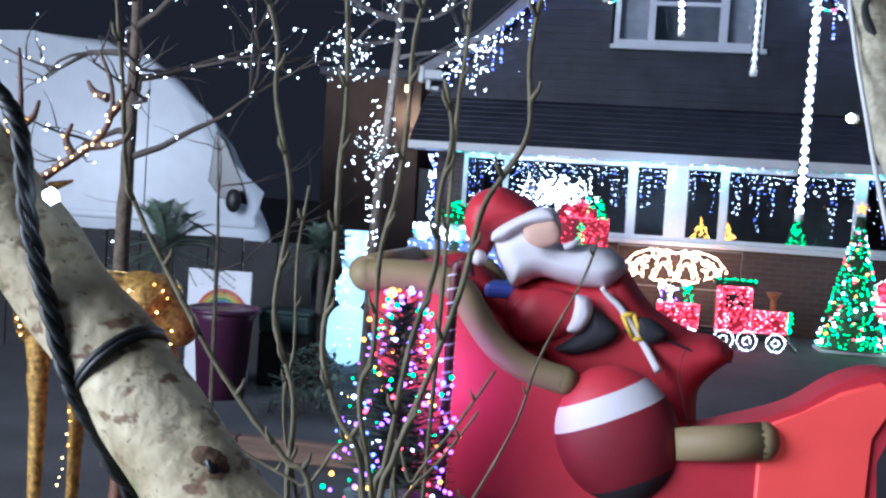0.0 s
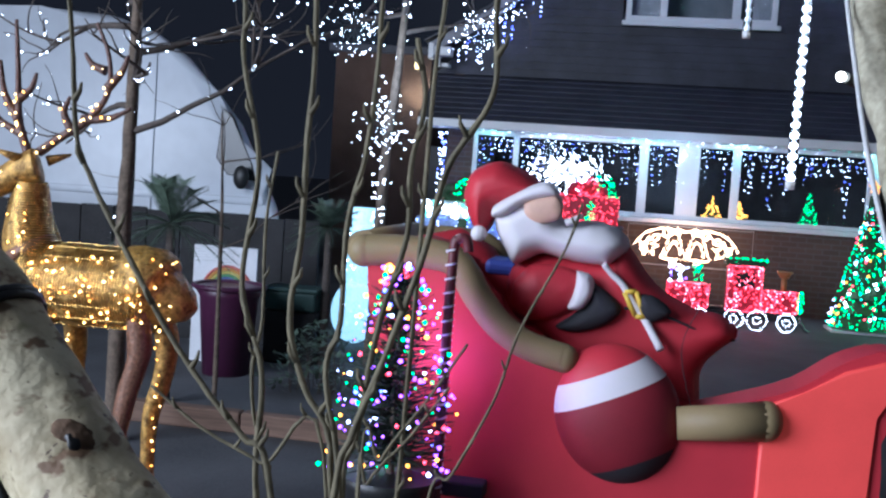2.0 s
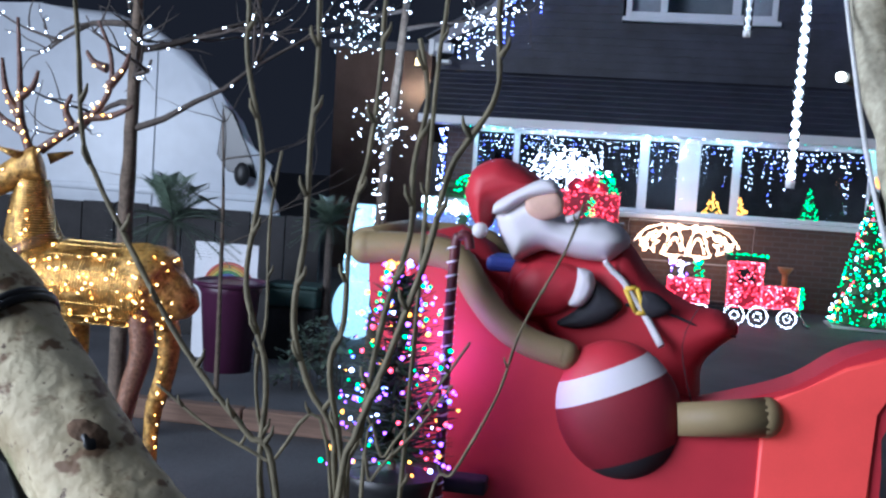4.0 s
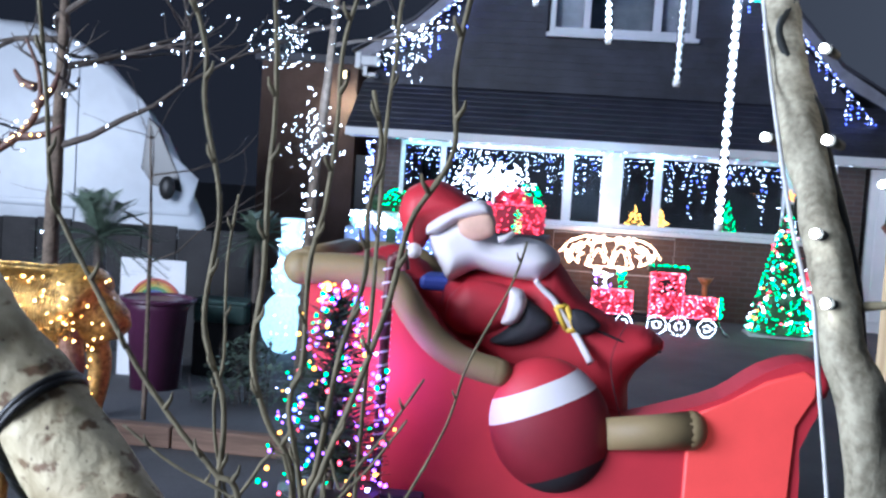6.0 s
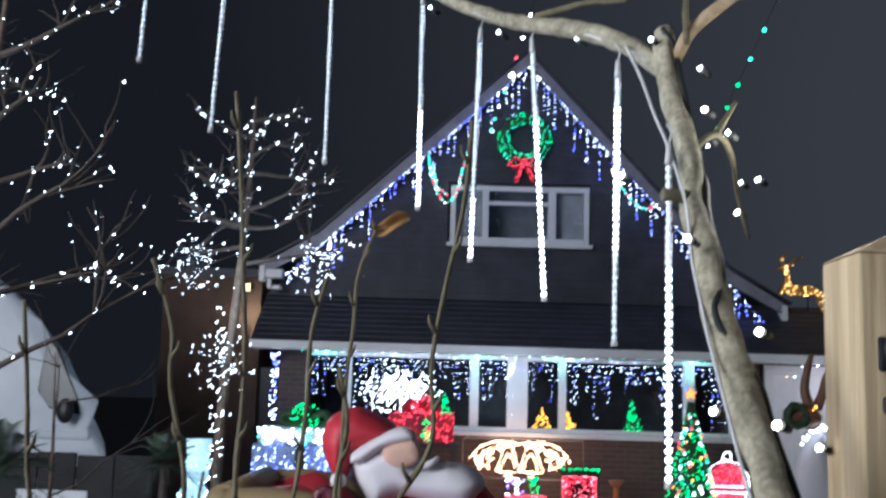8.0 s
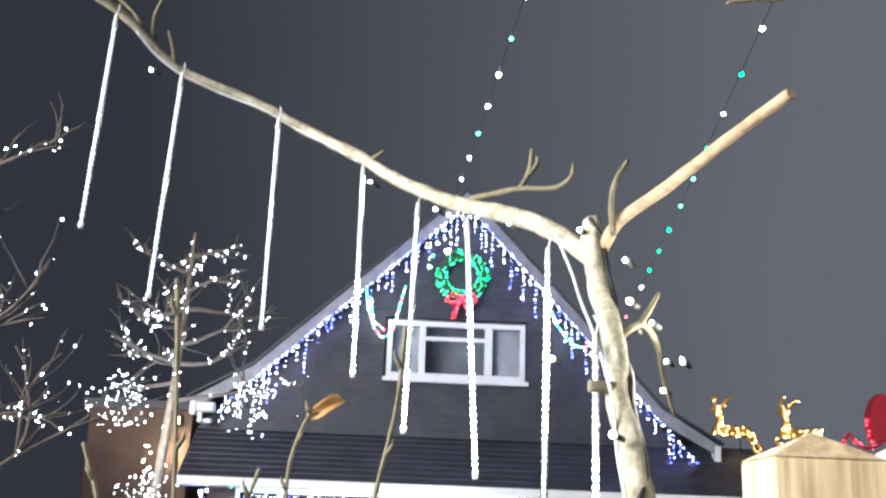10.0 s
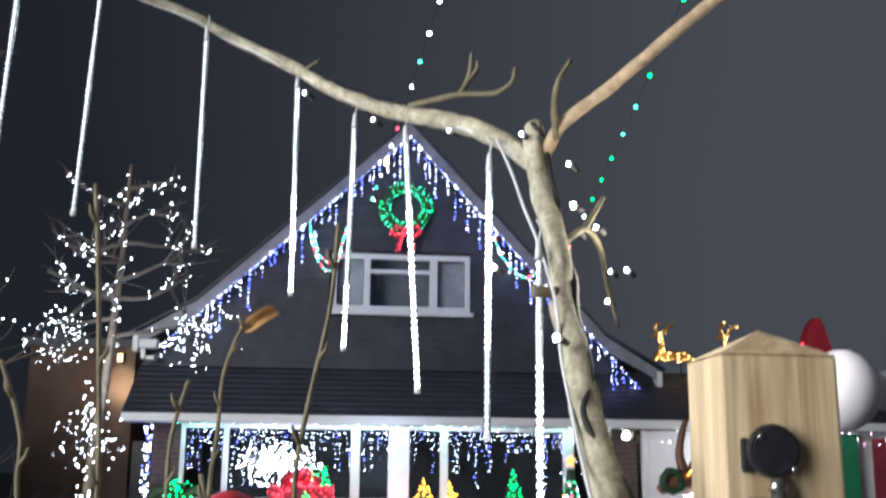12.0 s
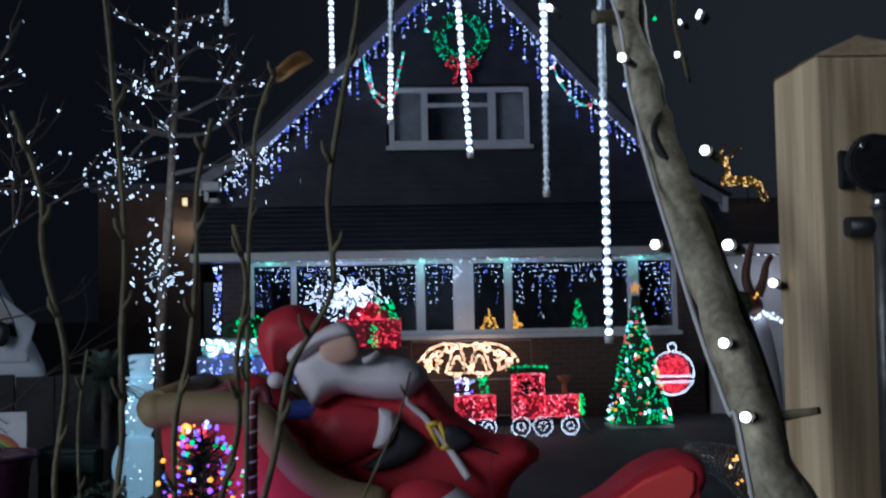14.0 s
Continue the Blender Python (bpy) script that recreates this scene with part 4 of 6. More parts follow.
leds([(x * 0.11 - 2.6, RNG.uniform(-0.02, 0.02), -RNG.choice((0, 0, 0.08, 0.16))) for x in range(50)], 0.014, [L_WHITE, glow("led_rose", (1.0, 0.5, 0.75), 6), L_WARM], pl)
part("cable", sweep(bmesh.new(), [(-2.6, 0, 0.015), (2.9, 0, 0.015)], 0.004, sides=5), WCABLE, pl)

# ---- inflatable sleigh with its figure ----
sl = thing("inflatable_sleigh", (1.8, 5.1, GZ), "large red inflatable sleigh with tan scroll edges", "sleigh")
SI = Matrix.Translation((-1.8, -5.1, -GZ))


def spart(name, bm, material, label="", smooth=False):
    bmesh.ops.transform(bm, matrix=SI, verts=bm.verts)
    return part(name, bm, material, sl, label, smooth)


side = [(0.90, 1.22), (0.92, 1.0), (1.02, 0.7), (1.14, 0.4), (1.25, 0.12), (1.4, -0.05), (2.45, -0.05), (2.6, 0.2), (2.66, 0.5), (2.65, 0.80), (2.73, 0.90), (2.73, 0.98), (2.66, 1.02), (2.52, 0.97), (2.38, 0.87), (2.2, 0.8), (1.98, 0.74), (1.8, 0.78), (1.66, 0.9), (1.48, 0.94), (1.34, 1.05), (1.24, 1.2), (1.1, 1.27)]
side = [(q.x, q.y) for q in smooth_line([(x, z, 0) for x, z in side + side[:1]], 3)][:-1]
spart("side_panel", prism(bmesh.new(), side, 4.65, 4.85, 0.03, 0, 4), RED, "smooth red inflated side")
spart("far_panel", prism(bmesh.new(), [(0.90, 1.22), (0.92, 1.0), (1.02, 0.7), (1.14, 0.4), (1.25, 0.12), (1.4, -0.05), (1.9, -0.05), (1.95, 0.6), (1.66, 0.85), (1.48, 0.94), (1.34, 1.05), (1.24, 1.2), (1.1, 1.27)], 5.35, 5.55, 0.08, 0, 4), RED)
inner = [(0.95, 1.15), (1.1, 0.5), (1.35, 0.0), (2.3, 0.0), (2.3, 0.4), (2.2, 0.55), (2.0, 0.6), (1.6, 0.8), (1.3, 1.0), (1.15, 1.18)]
spart("seat_bag", prism(bmesh.new(), inner, 4.84, 5.36, 0.03), RED)
spart("front_panel", prism(bmesh.new(), [(2.27, -0.03), (2.45, -0.03), (2.57, 0.2), (2.625, 0.5), (2.615, 0.8), (2.69, 0.9), (2.69, 0.96), (2.645, 0.985), (2.52, 0.94), (2.40, 0.86), (2.27, 0.80)], 4.636, 4.66, 0.01), CORAL, "lighter coral red front of the sleigh, given a faint glow")
for y in (4.66, 5.54):
    bm = sweep(bmesh.new(), smooth_line([(0.885, y, 1.205), (1.0, y, 1.215), (1.12, y, 1.212), (1.22, y, 1.185), (1.30, y, 1.075), (1.38, y, 0.985), (1.48, y, 0.925), (1.61, y, 0.892)], 6), 0.056, 0.050, sides=16)
    ball(bm, (0.885, y, 1.205), 0.058)
    ball(bm, (1.61, y, 0.892), 0.0505)
    spart("scroll_edge", bm, TAN, "tan inflated scroll edge")
    if y > 5:
        continue
    bm = sweep(bmesh.new(), [(2.0, y - 0.02, 0.715), (2.15, y - 0.02, 0.733), (2.285, y - 0.02, 0.752)], 0.056, 0.068, sides=16)
    ball(bm, (2.285, y - 0.02, 0.752), (0.055, 0.068, 0.068))
    spart("front_edge", bm, TAN, "tan inflated front edge")
spart("back_roll", sweep(bmesh.new(), [(0.88, 4.66, 1.215), (0.88, 5.54, 1.215)], 0.062, sides=14), TAN, "tan roll across the back")
spart("runner", boxes(((1.2, 4.7, -0.15), (2.5, 4.86, -0.04)), ((1.2, 5.34, -0.15), (2.5, 5.5, -0.04)), bevel=0.02), GREY, "black runner")
spart("base_mat", boxes(((1.22, 4.56, 0.395), (1.38, 4.648, 0.45)), bevel=0.01), GREY, "black strap")
spart("blue_parcel", boxes(((1.26, 5.06, 1.12), (1.43, 5.28, 1.178)), bevel=0.02), BLUEF, "blue parcel in the sleigh")
bm = sweep(bmesh.new(), smooth_line([(2.06, 4.72, 1.12), (2.0, 4.72, 0.95), (2.06, 4.7, 0.72)], 4), 0.002, sides=4)
spart("seam", bm, GREY)

# the figure: one plain mesh, no features
fig = bmesh.new()
FM = [RED, WHITE, SKIN, GREY, YELLOW, DKRED]
# hat with its brim and bobble
puff(fig, [(1.31, 1.37), (1.285, 1.30), (1.25, 1.28), (1.215, 1.315), (1.194, 1.362), (1.178, 1.422), (1.196, 1.496), (1.243, 1.535), (1.314, 1.553), (1.388, 1.528), (1.457, 1.488), (1.49, 1.45), (1.40, 1.40)], 4.97, 0.15, 0)
ball(fig, (1.258, 4.86, 1.285), 0.03, 1)
# hair and long beard in one, with the face set into it and the brim over it
puff(fig, [(1.297, 1.343), (1.335, 1.395), (1.40, 1.43), (1.48, 1.455), (1.53, 1.455), (1.55, 1.41), (1.552, 1.36), (1.60, 1.352), (1.66, 1.359), (1.735, 1.346), (1.784, 1.316), (1.801, 1.28), (1.775, 1.232), (1.725, 1.196), (1.64, 1.197), (1.554, 1.212), (1.488, 1.224), (1.43, 1.195), (1.386, 1.177), (1.353, 1.222), (1.318, 1.279)], 4.95, 0.145, 1, 0.8)
puff(fig, [(1.418, 1.405), (1.462, 1.428), (1.53, 1.44), (1.556, 1.405), (1.548, 1.362), (1.48, 1.338), (1.43, 1.36)], 4.812, 0.02, 2, 1.0)
puff(fig, [(1.303, 1.35), (1.308, 1.388), (1.386, 1.442), (1.474, 1.486), (1.525, 1.478), (1.542, 1.44), (1.50, 1.426), (1.421, 1.402), (1.355, 1.352)], 4.84, 0.05, 1, 1.0)
sweep(fig, smooth_line([(1.57, 4.83, 1.348), (1.60, 4.83, 1.360), (1.622, 4.85, 1.376)], 5), 0.014, 0.010, 10, mat=1)
# body with the cape falling to the front of the sleigh, sleeve, cuff, mittens
puff(fig, [(1.383, 1.178), (1.479, 1.227), (1.569, 1.225), (1.69, 1.225), (1.76, 1.262), (1.804, 1.269), (1.876, 1.176), (1.945, 1.117), (2.055, 1.066), (2.145, 1.052), (2.205, 1.007), (2.205, 0.972), (2.14, 0.915), (2.09, 0.84), (2.06, 0.66), (1.70, 0.66), (1.55, 0.86), (1.454, 0.94), (1.375, 1.012), (1.36, 1.1)], 4.98, 0.12, 0, 0.55)
puff(fig, [(1.395, 1.12), (1.46, 1.185), (1.56, 1.19), (1.635, 1.165), (1.655, 1.10), (1.62, 1.035), (1.552, 0.995), (1.456, 0.985), (1.39, 1.03)], 4.88, 0.075, 0)
puff(fig, [(1.622, 1.182), (1.673, 1.170), (1.69, 1.122), (1.677, 1.077), (1.645, 1.042), (1.60, 1.045), (1.612, 1.09), (1.622, 1.14)], 4.83, 0.045, 1, 0.8)
puff(fig, [(1.675, 1.150), (1.735, 1.112), (1.784, 1.07), (1.782, 1.033), (1.724, 0.986), (1.633, 0.958), (1.56, 0.972), (1.618, 1.02), (1.665, 1.075)], 4.85, 0.045, 3)
puff(fig, [(1.855, 1.115), (1.907, 1.108), (1.963, 1.06), (1.923, 1.024), (1.873, 1.025), (1.845, 1.07)], 4.86, 0.04, 3)
sweep(fig, smooth_line([(1.80, 4.858, 1.06), (1.95, 4.862, 1.04), (2.1, 4.90, 0.985), (2.2, 4.965, 0.965)], 5), 0.005, 0.004, 8, mat=3)
# belt strap and buckle
sweep(fig, smooth_line([(1.715, 4.84, 1.211), (1.745, 4.85, 1.178), (1.788, 4.853, 1.14), (1.828, 4.853, 1.082), (1.873, 4.85, 1.025), (1.935, 4.80, 0.93)], 5), 0.011, 0.015, 8, mat=1)
for a, b in (((1.795, 1.118), (1.835, 1.124)), ((1.835, 1.124), (1.872, 1.035)), ((1.872, 1.035), (1.838, 1.036)), ((1.838, 1.036), (1.795, 1.118))):
    sweep(fig, [(a[0], 4.843, a[1]), (b[0], 4.843, b[1])], 0.009, 0.009, 8, mat=4)
before = set(fig.faces)
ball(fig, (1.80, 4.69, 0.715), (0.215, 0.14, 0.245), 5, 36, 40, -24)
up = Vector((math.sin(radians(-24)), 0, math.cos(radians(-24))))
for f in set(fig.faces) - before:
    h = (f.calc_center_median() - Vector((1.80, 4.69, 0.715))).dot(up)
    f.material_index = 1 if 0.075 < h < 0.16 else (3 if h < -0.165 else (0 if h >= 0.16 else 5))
bmesh.ops.transform(fig, matrix=Matrix.Translation((-1.6, -5.0, -0.0)), verts=fig.verts)
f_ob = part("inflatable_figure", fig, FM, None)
f_ob.location = (1.6, 5.0, 0)
tagged(f_ob, "inflatable figure in red suit and hat, white beard", "inflatable")

# small pot tree with coloured lights, and a striped cane
ct = thing("lit_shrub", (1.09, 4.38, GZ), "small potted evergreen covered in coloured lights", "christmas tree")
bm = bmesh.new()
for _ in range(800):
    h = RNG.random() ** 1.1
    a, r = RNG.uniform(0, math.tau), 0.21 * (1 - 0.72 * h * h) * RNG.uniform(0.6, 1.0)
    p = Vector((0, 0, 0.68 + h * 0.62))
    sweep(bm, [p, p + Vector((r * math.cos(a), r * math.sin(a), RNG.uniform(-0.02, 0.07)))], 0.0035, 0.0012, sides=4)
part("foliage", bm, surface("dark_needles", (0.018, 0.032, 0.018), 0.8, 0, 0.4, 40, 0.2), ct, "thin dark needles", kind="stuff")
part("trunk", tube([(0, 0, 0.45), (0, 0, 1.2)], 0.018, 0.006), BARK, ct)
bm = sweep(bmesh.new(), [(0, 0, 0), (0, 0, 0.62), (0, 0, 0.66)], 0.13, 0.17, sides=20)
part("pot", bm, BLACK, ct, "black plant pot")
pts = []
for _ in range(270):
    h = RNG.random() ** 1.1
    a, r = RNG.uniform(0, math.tau), 0.225 * (1 - 0.72 * h * h) * RNG.uniform(0.55, 1.05)
    pts.append((r * math.cos(a), r * math.sin(a), 0.68 + h * 0.66))
leds(pts, 0.0082, [L_RED, L_GREEN, L_PURP, L_AMBER, L_BLUE, L_PURP, L_COOL, L_PURP], ct, vary=0.5)
leds([(-0.06, 0.06, 1.32), (-0.02, 0.1, 1.30)], 0.022, [L_RED, L_AMBER], ct, "large_bulb_chain")
cn = thing("candy_cane", (1.225, 4.5, GZ), "dark striped cane stake beside the sleigh", "candy cane")
line = smooth_line([(0, 0, 0), (0, 0, 1.0), (0.005, 0, 1.38), (0.02, 0, 1.43), (0.045, 0, 1.43), (0.055, 0, 1.39)], 6)
part("stake", sweep(bmesh.new(), line, 0.017, sides=10), surface("cane_red", (0.10, 0.02, 0.025), 0.4), cn)
bm = bmesh.new()
for k in range(26):
    z = 0.2 + k * 0.047
    sweep(bm, [(0.0175 * math.cos(a), 0.0175 * math.sin(a), z + 0.012 * a / math.tau * 2) for a in [math.tau * i / 10 for i in range(11)]], 0.004, sides=5)
part("stripes", bm, WHITE, cn, "white spiral stripes")

# ---- wire deer with gold lights ----
deer = thing("wire_deer", (0.0, 5.2, GZ), "standing gold wire deer with antlers and warm lights", "light figure")
KX, KO, KZ, KP = 0.966, -0.391, 1.175, -0.26


def dp(x, z, y=0.0):
    return (KX * x + KO, y, KZ * z + KP - GZ)


bm = bmesh.new()
body = smooth_line([dp(-0.30, 1.02), dp(-0.15, 1.0), dp(0.05, 1.0), dp(0.2, 1.01), dp(0.27, 0.99)], 6)
sweep(bm, [Vector(dp(-0.40, 1.03))] + body + [Vector(dp(0.33, 0.97)), Vector(dp(0.39, 0.95)), Vector(dp(0.42, 0.93))], (0.06, 0.14, 0.168, 0.172, 0.168, 0.162, 0.165, 0.172, 0.178, 0.17, 0.13, 0.04), None, 20, 0.12)
part("body", bm, GOLDWIRE, deer, "gold mesh body", True)
bm = sweep(bmesh.new(), smooth_line([dp(-0.30, 1.03), dp(-0.36, 1.12), dp(-0.375, 1.25), dp(-0.37, 1.36)], 6), 0.125, 0.07, 14, 0.15)
part("neck", bm, GOLDWIRE, deer, "", True)
bm = bmesh.new()
sweep(bm, smooth_line([dp(-0.34, 1.42), dp(-0.40, 1.40, -0.02), dp(-0.50, 1.34, -0.06), dp(-0.55, 1.31, -0.08)], 5), 0.082, 0.04, 14)
for s in (-1, 1):
    sweep(bm, [dp(-0.36 + 0.03 * s, 1.44, s * 0.05), dp(-0.36 + 0.12 * s, 1.47, s * 0.1)], 0.025, 0.006, 8)
part("head", bm, GOLDWIRE, deer, "", True)
part("collar", sweep(bmesh.new(), [dp(-0.345, 1.09), dp(-0.37, 1.125)], 0.125, 0.118, 16), BROWN, deer, "dark collar")
for pts_, y in (([(0.2, 0.95), (0.225, 0.78), (0.175, 0.62), (0.145, 0.45), (0.13, 0.15), (0.13, 0.1)], -0.08), ([(0.22, 0.95), (0.27, 0.78), (0.25, 0.66), (0.20, 0.5), (0.2, 0.2), (0.2, 0.1)], 0.1),
                ([(-0.27, 0.95), (-0.26, 0.75), (-0.255, 0.5), (-0.26, 0.1)], -0.08), ([(-0.2, 0.95), (-0.18, 0.75), (-0.17, 0.5), (-0.18, 0.1)], 0.1)):
    bm = sweep(bmesh.new(), smooth_line([dp(x, z, y) for x, z in pts_], 5), 0.056, 0.022, 10, 0.2)
    part("leg", bm, BROWN if y < 0 < pts_[0][0] else GOLDWIRE, deer, "", True)
part("tail", sweep(bmesh.new(), [dp(0.28, 1.02), dp(0.31, 0.97), dp(0.30, 0.93)], 0.03, 0.008, 8), BROWN, deer)
ant = [[(-0.40, 1.46), (-0.44, 1.58), (-0.45, 1.75), (-0.465, 1.95)], [(-0.44, 1.58), (-0.50, 1.68), (-0.52, 1.80)], [(-0.445, 1.66), (-0.40, 1.70), (-0.38, 1.76)], [(-0.42, 1.53), (-0.50, 1.57), (-0.55, 1.62)],
       [(-0.36, 1.47), (-0.28, 1.53), (-0.18, 1.60), (-0.11, 1.70), (-0.11, 1.83), (-0.16, 1.95)], [(-0.11, 1.72), (-0.06, 1.78), (-0.04, 1.84)], [(-0.12, 1.78), (-0.17, 1.80), (-0.20, 1.84)], [(-0.24, 1.56), (-0.27, 1.62), (-0.25, 1.68)], [(-0.2, 1.6), (-0.1, 1.61), (-0.02, 1.65)]]
lp = []
for a in ant:
    l_ = smooth_line([dp(-0.37 + (x + 0.37) * 1.28, z, 0.03) for x, z in a], 5)
    part("antler_branch", sweep(bmesh.new(), l_, 0.022, 0.007, 8), ANTLER, deer)
    lp += along([(x, y - 0.02, z) for x, y, z in l_[: len(l_) * 2 // 3]], 0.045, 0.008)
for _ in range(95):
    x, s = RNG.uniform(-0.33, 0.38), RNG.uniform(-0.95, 0.95)
    lp.append((KX * x + KO, -0.18 * math.sqrt(1 - s * s) * (1 if x < 0.28 else 0.7) - 0.005, KZ * 1.0 + KP - GZ + 0.17 * s))
lp += along([dp(-0.34, 1.1, -0.12), dp(-0.38, 1.35, -0.08)], 0.018, 0.04) + along([dp(-0.36, 1.42, -0.09), dp(-0.5, 1.35, -0.1)], 0.025, 0.03)
for x0, x1 in ((0.23, 0.26), (-0.19, -0.18)):
    lp += along([dp(x0, 0.9, 0.03), dp(x1, 0.62, 0.06), dp(x1 - 0.04, 0.3, 0.07)], 0.05, 0.015)
leds(lp, 0.0066, [L_WARM, L_WARM, L_GOLD], deer)
bm = bmesh.new()
for k in range(44):
    x = -0.33 + k * 0.0135
    cx, _, cz = dp(x, 1.0)
    sweep(bm, [(cx, 0.176 * math.cos(a), cz + 0.176 * math.sin(a)) for a in [math.tau * i / 14 for i in range(15)]], 0.0025, sides=4)
for k in range(16):
    a = math.tau * k / 16
    sweep(bm, [(dp(x, 1.0)[0], 0.177 * math.cos(a), dp(x, 1.0)[2] + 0.177 * math.sin(a)) for x in (-0.32, -0.15, 0.0, 0.15, 0.28)], 0.002, sides=4)
for k in range(34):
    q = k / 33
    cx, _, cz = dp(-0.31 - 0.065 * min(1, q * 1.6), 1.06 + 0.30 * q)
    sweep(bm, [(cx + (0.128 - 0.055 * q) * math.cos(a), (0.128 - 0.055 * q) * math.sin(a), cz) for a in [math.tau * i / 12 for i in range(13)]], 0.0024, sides=4)
part("wire_wrap", bm, surface("bright_gold", (0.75, 0.5, 0.15), 0.25, 0.9), deer, "wound gold wire", kind="stuff")

# ---- pots, painted board, palm, trough ----
pot = thing("plum_planter", (-1.18, 8.6, GZ), "large plum-coloured round plant pot", "plant pot")
part("pot", sweep(bmesh.new(), [(0, 0, 0), (0, 0, 0.6), (0, 0, 0.68)], 0.18, 0.27, sides=24), PURPLE, pot)
part("rim", sweep(bmesh.new(), [(0.27 * math.cos(a), 0.27 * math.sin(a), 0.68) for a in [math.tau * i / 24 for i in range(25)]], 0.02, sides=8), PURPLE, pot)
bd = thing("painted_board", (-1.36, 8.95, 0.38), "white board painted with a rainbow arch", "sign")
part("board", boxes(((-0.28, 0, -0.6), (0.26, 0.02, 0.42)), bevel=0.004), PAPER, bd)
for k, c in enumerate(((0.45, 0.12, 0.10), (0.5, 0.25, 0.06), (0.45, 0.4, 0.1), (0.10, 0.25, 0.12), (0.08, 0.12, 0.3))):
    r = 0.21 - k * 0.024
    bm = bmesh.new()
    sweep(bm, circle(0.02, 0.05, r, -0.004, 22, 0, 180), 0.012, sides=6)
    part("arch_stripe", bm, surface("arch_paint", c, 0.7), bd)
tg = thing("planter_trough", (-0.88, 9.3, GZ), "dull green planter trough on an added dark plinth", "planter")
# Added plinth: the trough's height is set to fit the camera's view.
part("plinth", boxes(((-0.22, -0.13, 0.0), (0.22, 0.15, 0.44)), bevel=0.02), FENCE, tg, "dark plinth added to lift the trough into place")
part("trough", boxes(((-0.22, -0.14, 0.445), (0.22, 0.15, 0.60)), bevel=0.02), TEAL, tg)
part("rim", boxes(((-0.235, -0.155, 0.602), (0.235, 0.165, 0.635)), bevel=0.01), TEAL, tg)
ed = thing("timber_edging", (0.0, 7.0, GZ), "weathered brown timber edging laid beside the drive", "edging")
for x0, x1 in ((-1.3, -0.42), (-0.41, 0.34)):
    part("board", boxes(((x0, -0.05, 0.0), (x1, 0.05, 0.13)), bevel=0.012), surface("edging_wood", (0.16, 0.10, 0.07), 0.85, 0, 0.35, 9, 0.4, None, 60, 0.0, (0.1, 1.5, 1.5)), ed)


def palm(place, size):
    p = thing("palm_plant", place, "spiky dark palm in the border", "plant")
    bm = bmesh.new()
    for _ in range(34):
        a, e = RNG.uniform(0, math.tau), RNG.uniform(-0.35, 1.35)
        d = Vector((math.cos(a) * math.cos(e), math.sin(a) * math.cos(e), math.sin(e)))
        l_ = [d * size * s + Vector((0, 0, -0.35 * size * s * s)) for s in (0, 0.25, 0.5, 0.75, 1.0)]
        sweep(bm, l_, 0.006, 0.002, sides=4)
        side_ = d.cross(Vector((0, 0, 1))).normalized()
        for s in range(3, 20):
            q = d * size * s / 20 + Vector((0, 0, -0.35 * size * (s / 20) ** 2))
            for g in (-1, 1):
                tip = q + side_ * g * size * 0.22 + d * size * 0.12
                vs = [bm.verts.new(v) for v in (q, q + d * 0.012, tip)]
                bm.faces.new(vs)
    part("fronds", bm, PALM, p, kind="stuff")
    # Stem uses the darker twig colour to imitate shade where no trunk shows.
    part("stem", sweep(bmesh.new(), [(0, 0, GZ - place[2]), (0, 0, 0)], 0.045, 0.03), TWIGDARK, p)


palm((-1.17, 7.5, 1.05), 0.46)
palm((-0.62, 9.3, 1.0), 0.35)


bp = thing("border_plants", (-0.35, 8.3, GZ), "low dark leafy border plants beside the drive", "plants", "", "stuff")
bm = bmesh.new()
for _ in range(420):
    p = Vector((RNG.gauss(0, 0.16), RNG.gauss(0, 0.14), 0.0))
    p.z = RNG.uniform(0.03, 0.52) * math.exp(-p.x * p.x * 9)
    a, e = RNG.uniform(0, math.tau), RNG.uniform(-0.2, 0.9)
    d = Vector((math.cos(a) * math.cos(e), math.sin(a) * math.cos(e), math.sin(e))) * RNG.uniform(0.05, 0.09)
    w = d.cross(Vector((0, 0, 1))).normalized() * 0.018
    bm.faces.new([bm.verts.new(v) for v in (p, p + d * 0.5 + w, p + d, p + d * 0.5 - w)])
part("foliage", bm, PALM, bp, "small pointed leaves", kind="stuff")
bm = bmesh.new()
for _ in range(26):
    p = Vector((RNG.gauss(0, 0.13), RNG.gauss(0, 0.12), 0.0))
    sweep(bm, [p, p + Vector((RNG.uniform(-0.05, 0.05), 0, RNG.uniform(0.2, 0.5)))], 0.004, 0.002, 5)
part("stem_cluster", bm, TWIGDARK, bp, kind="stuff")


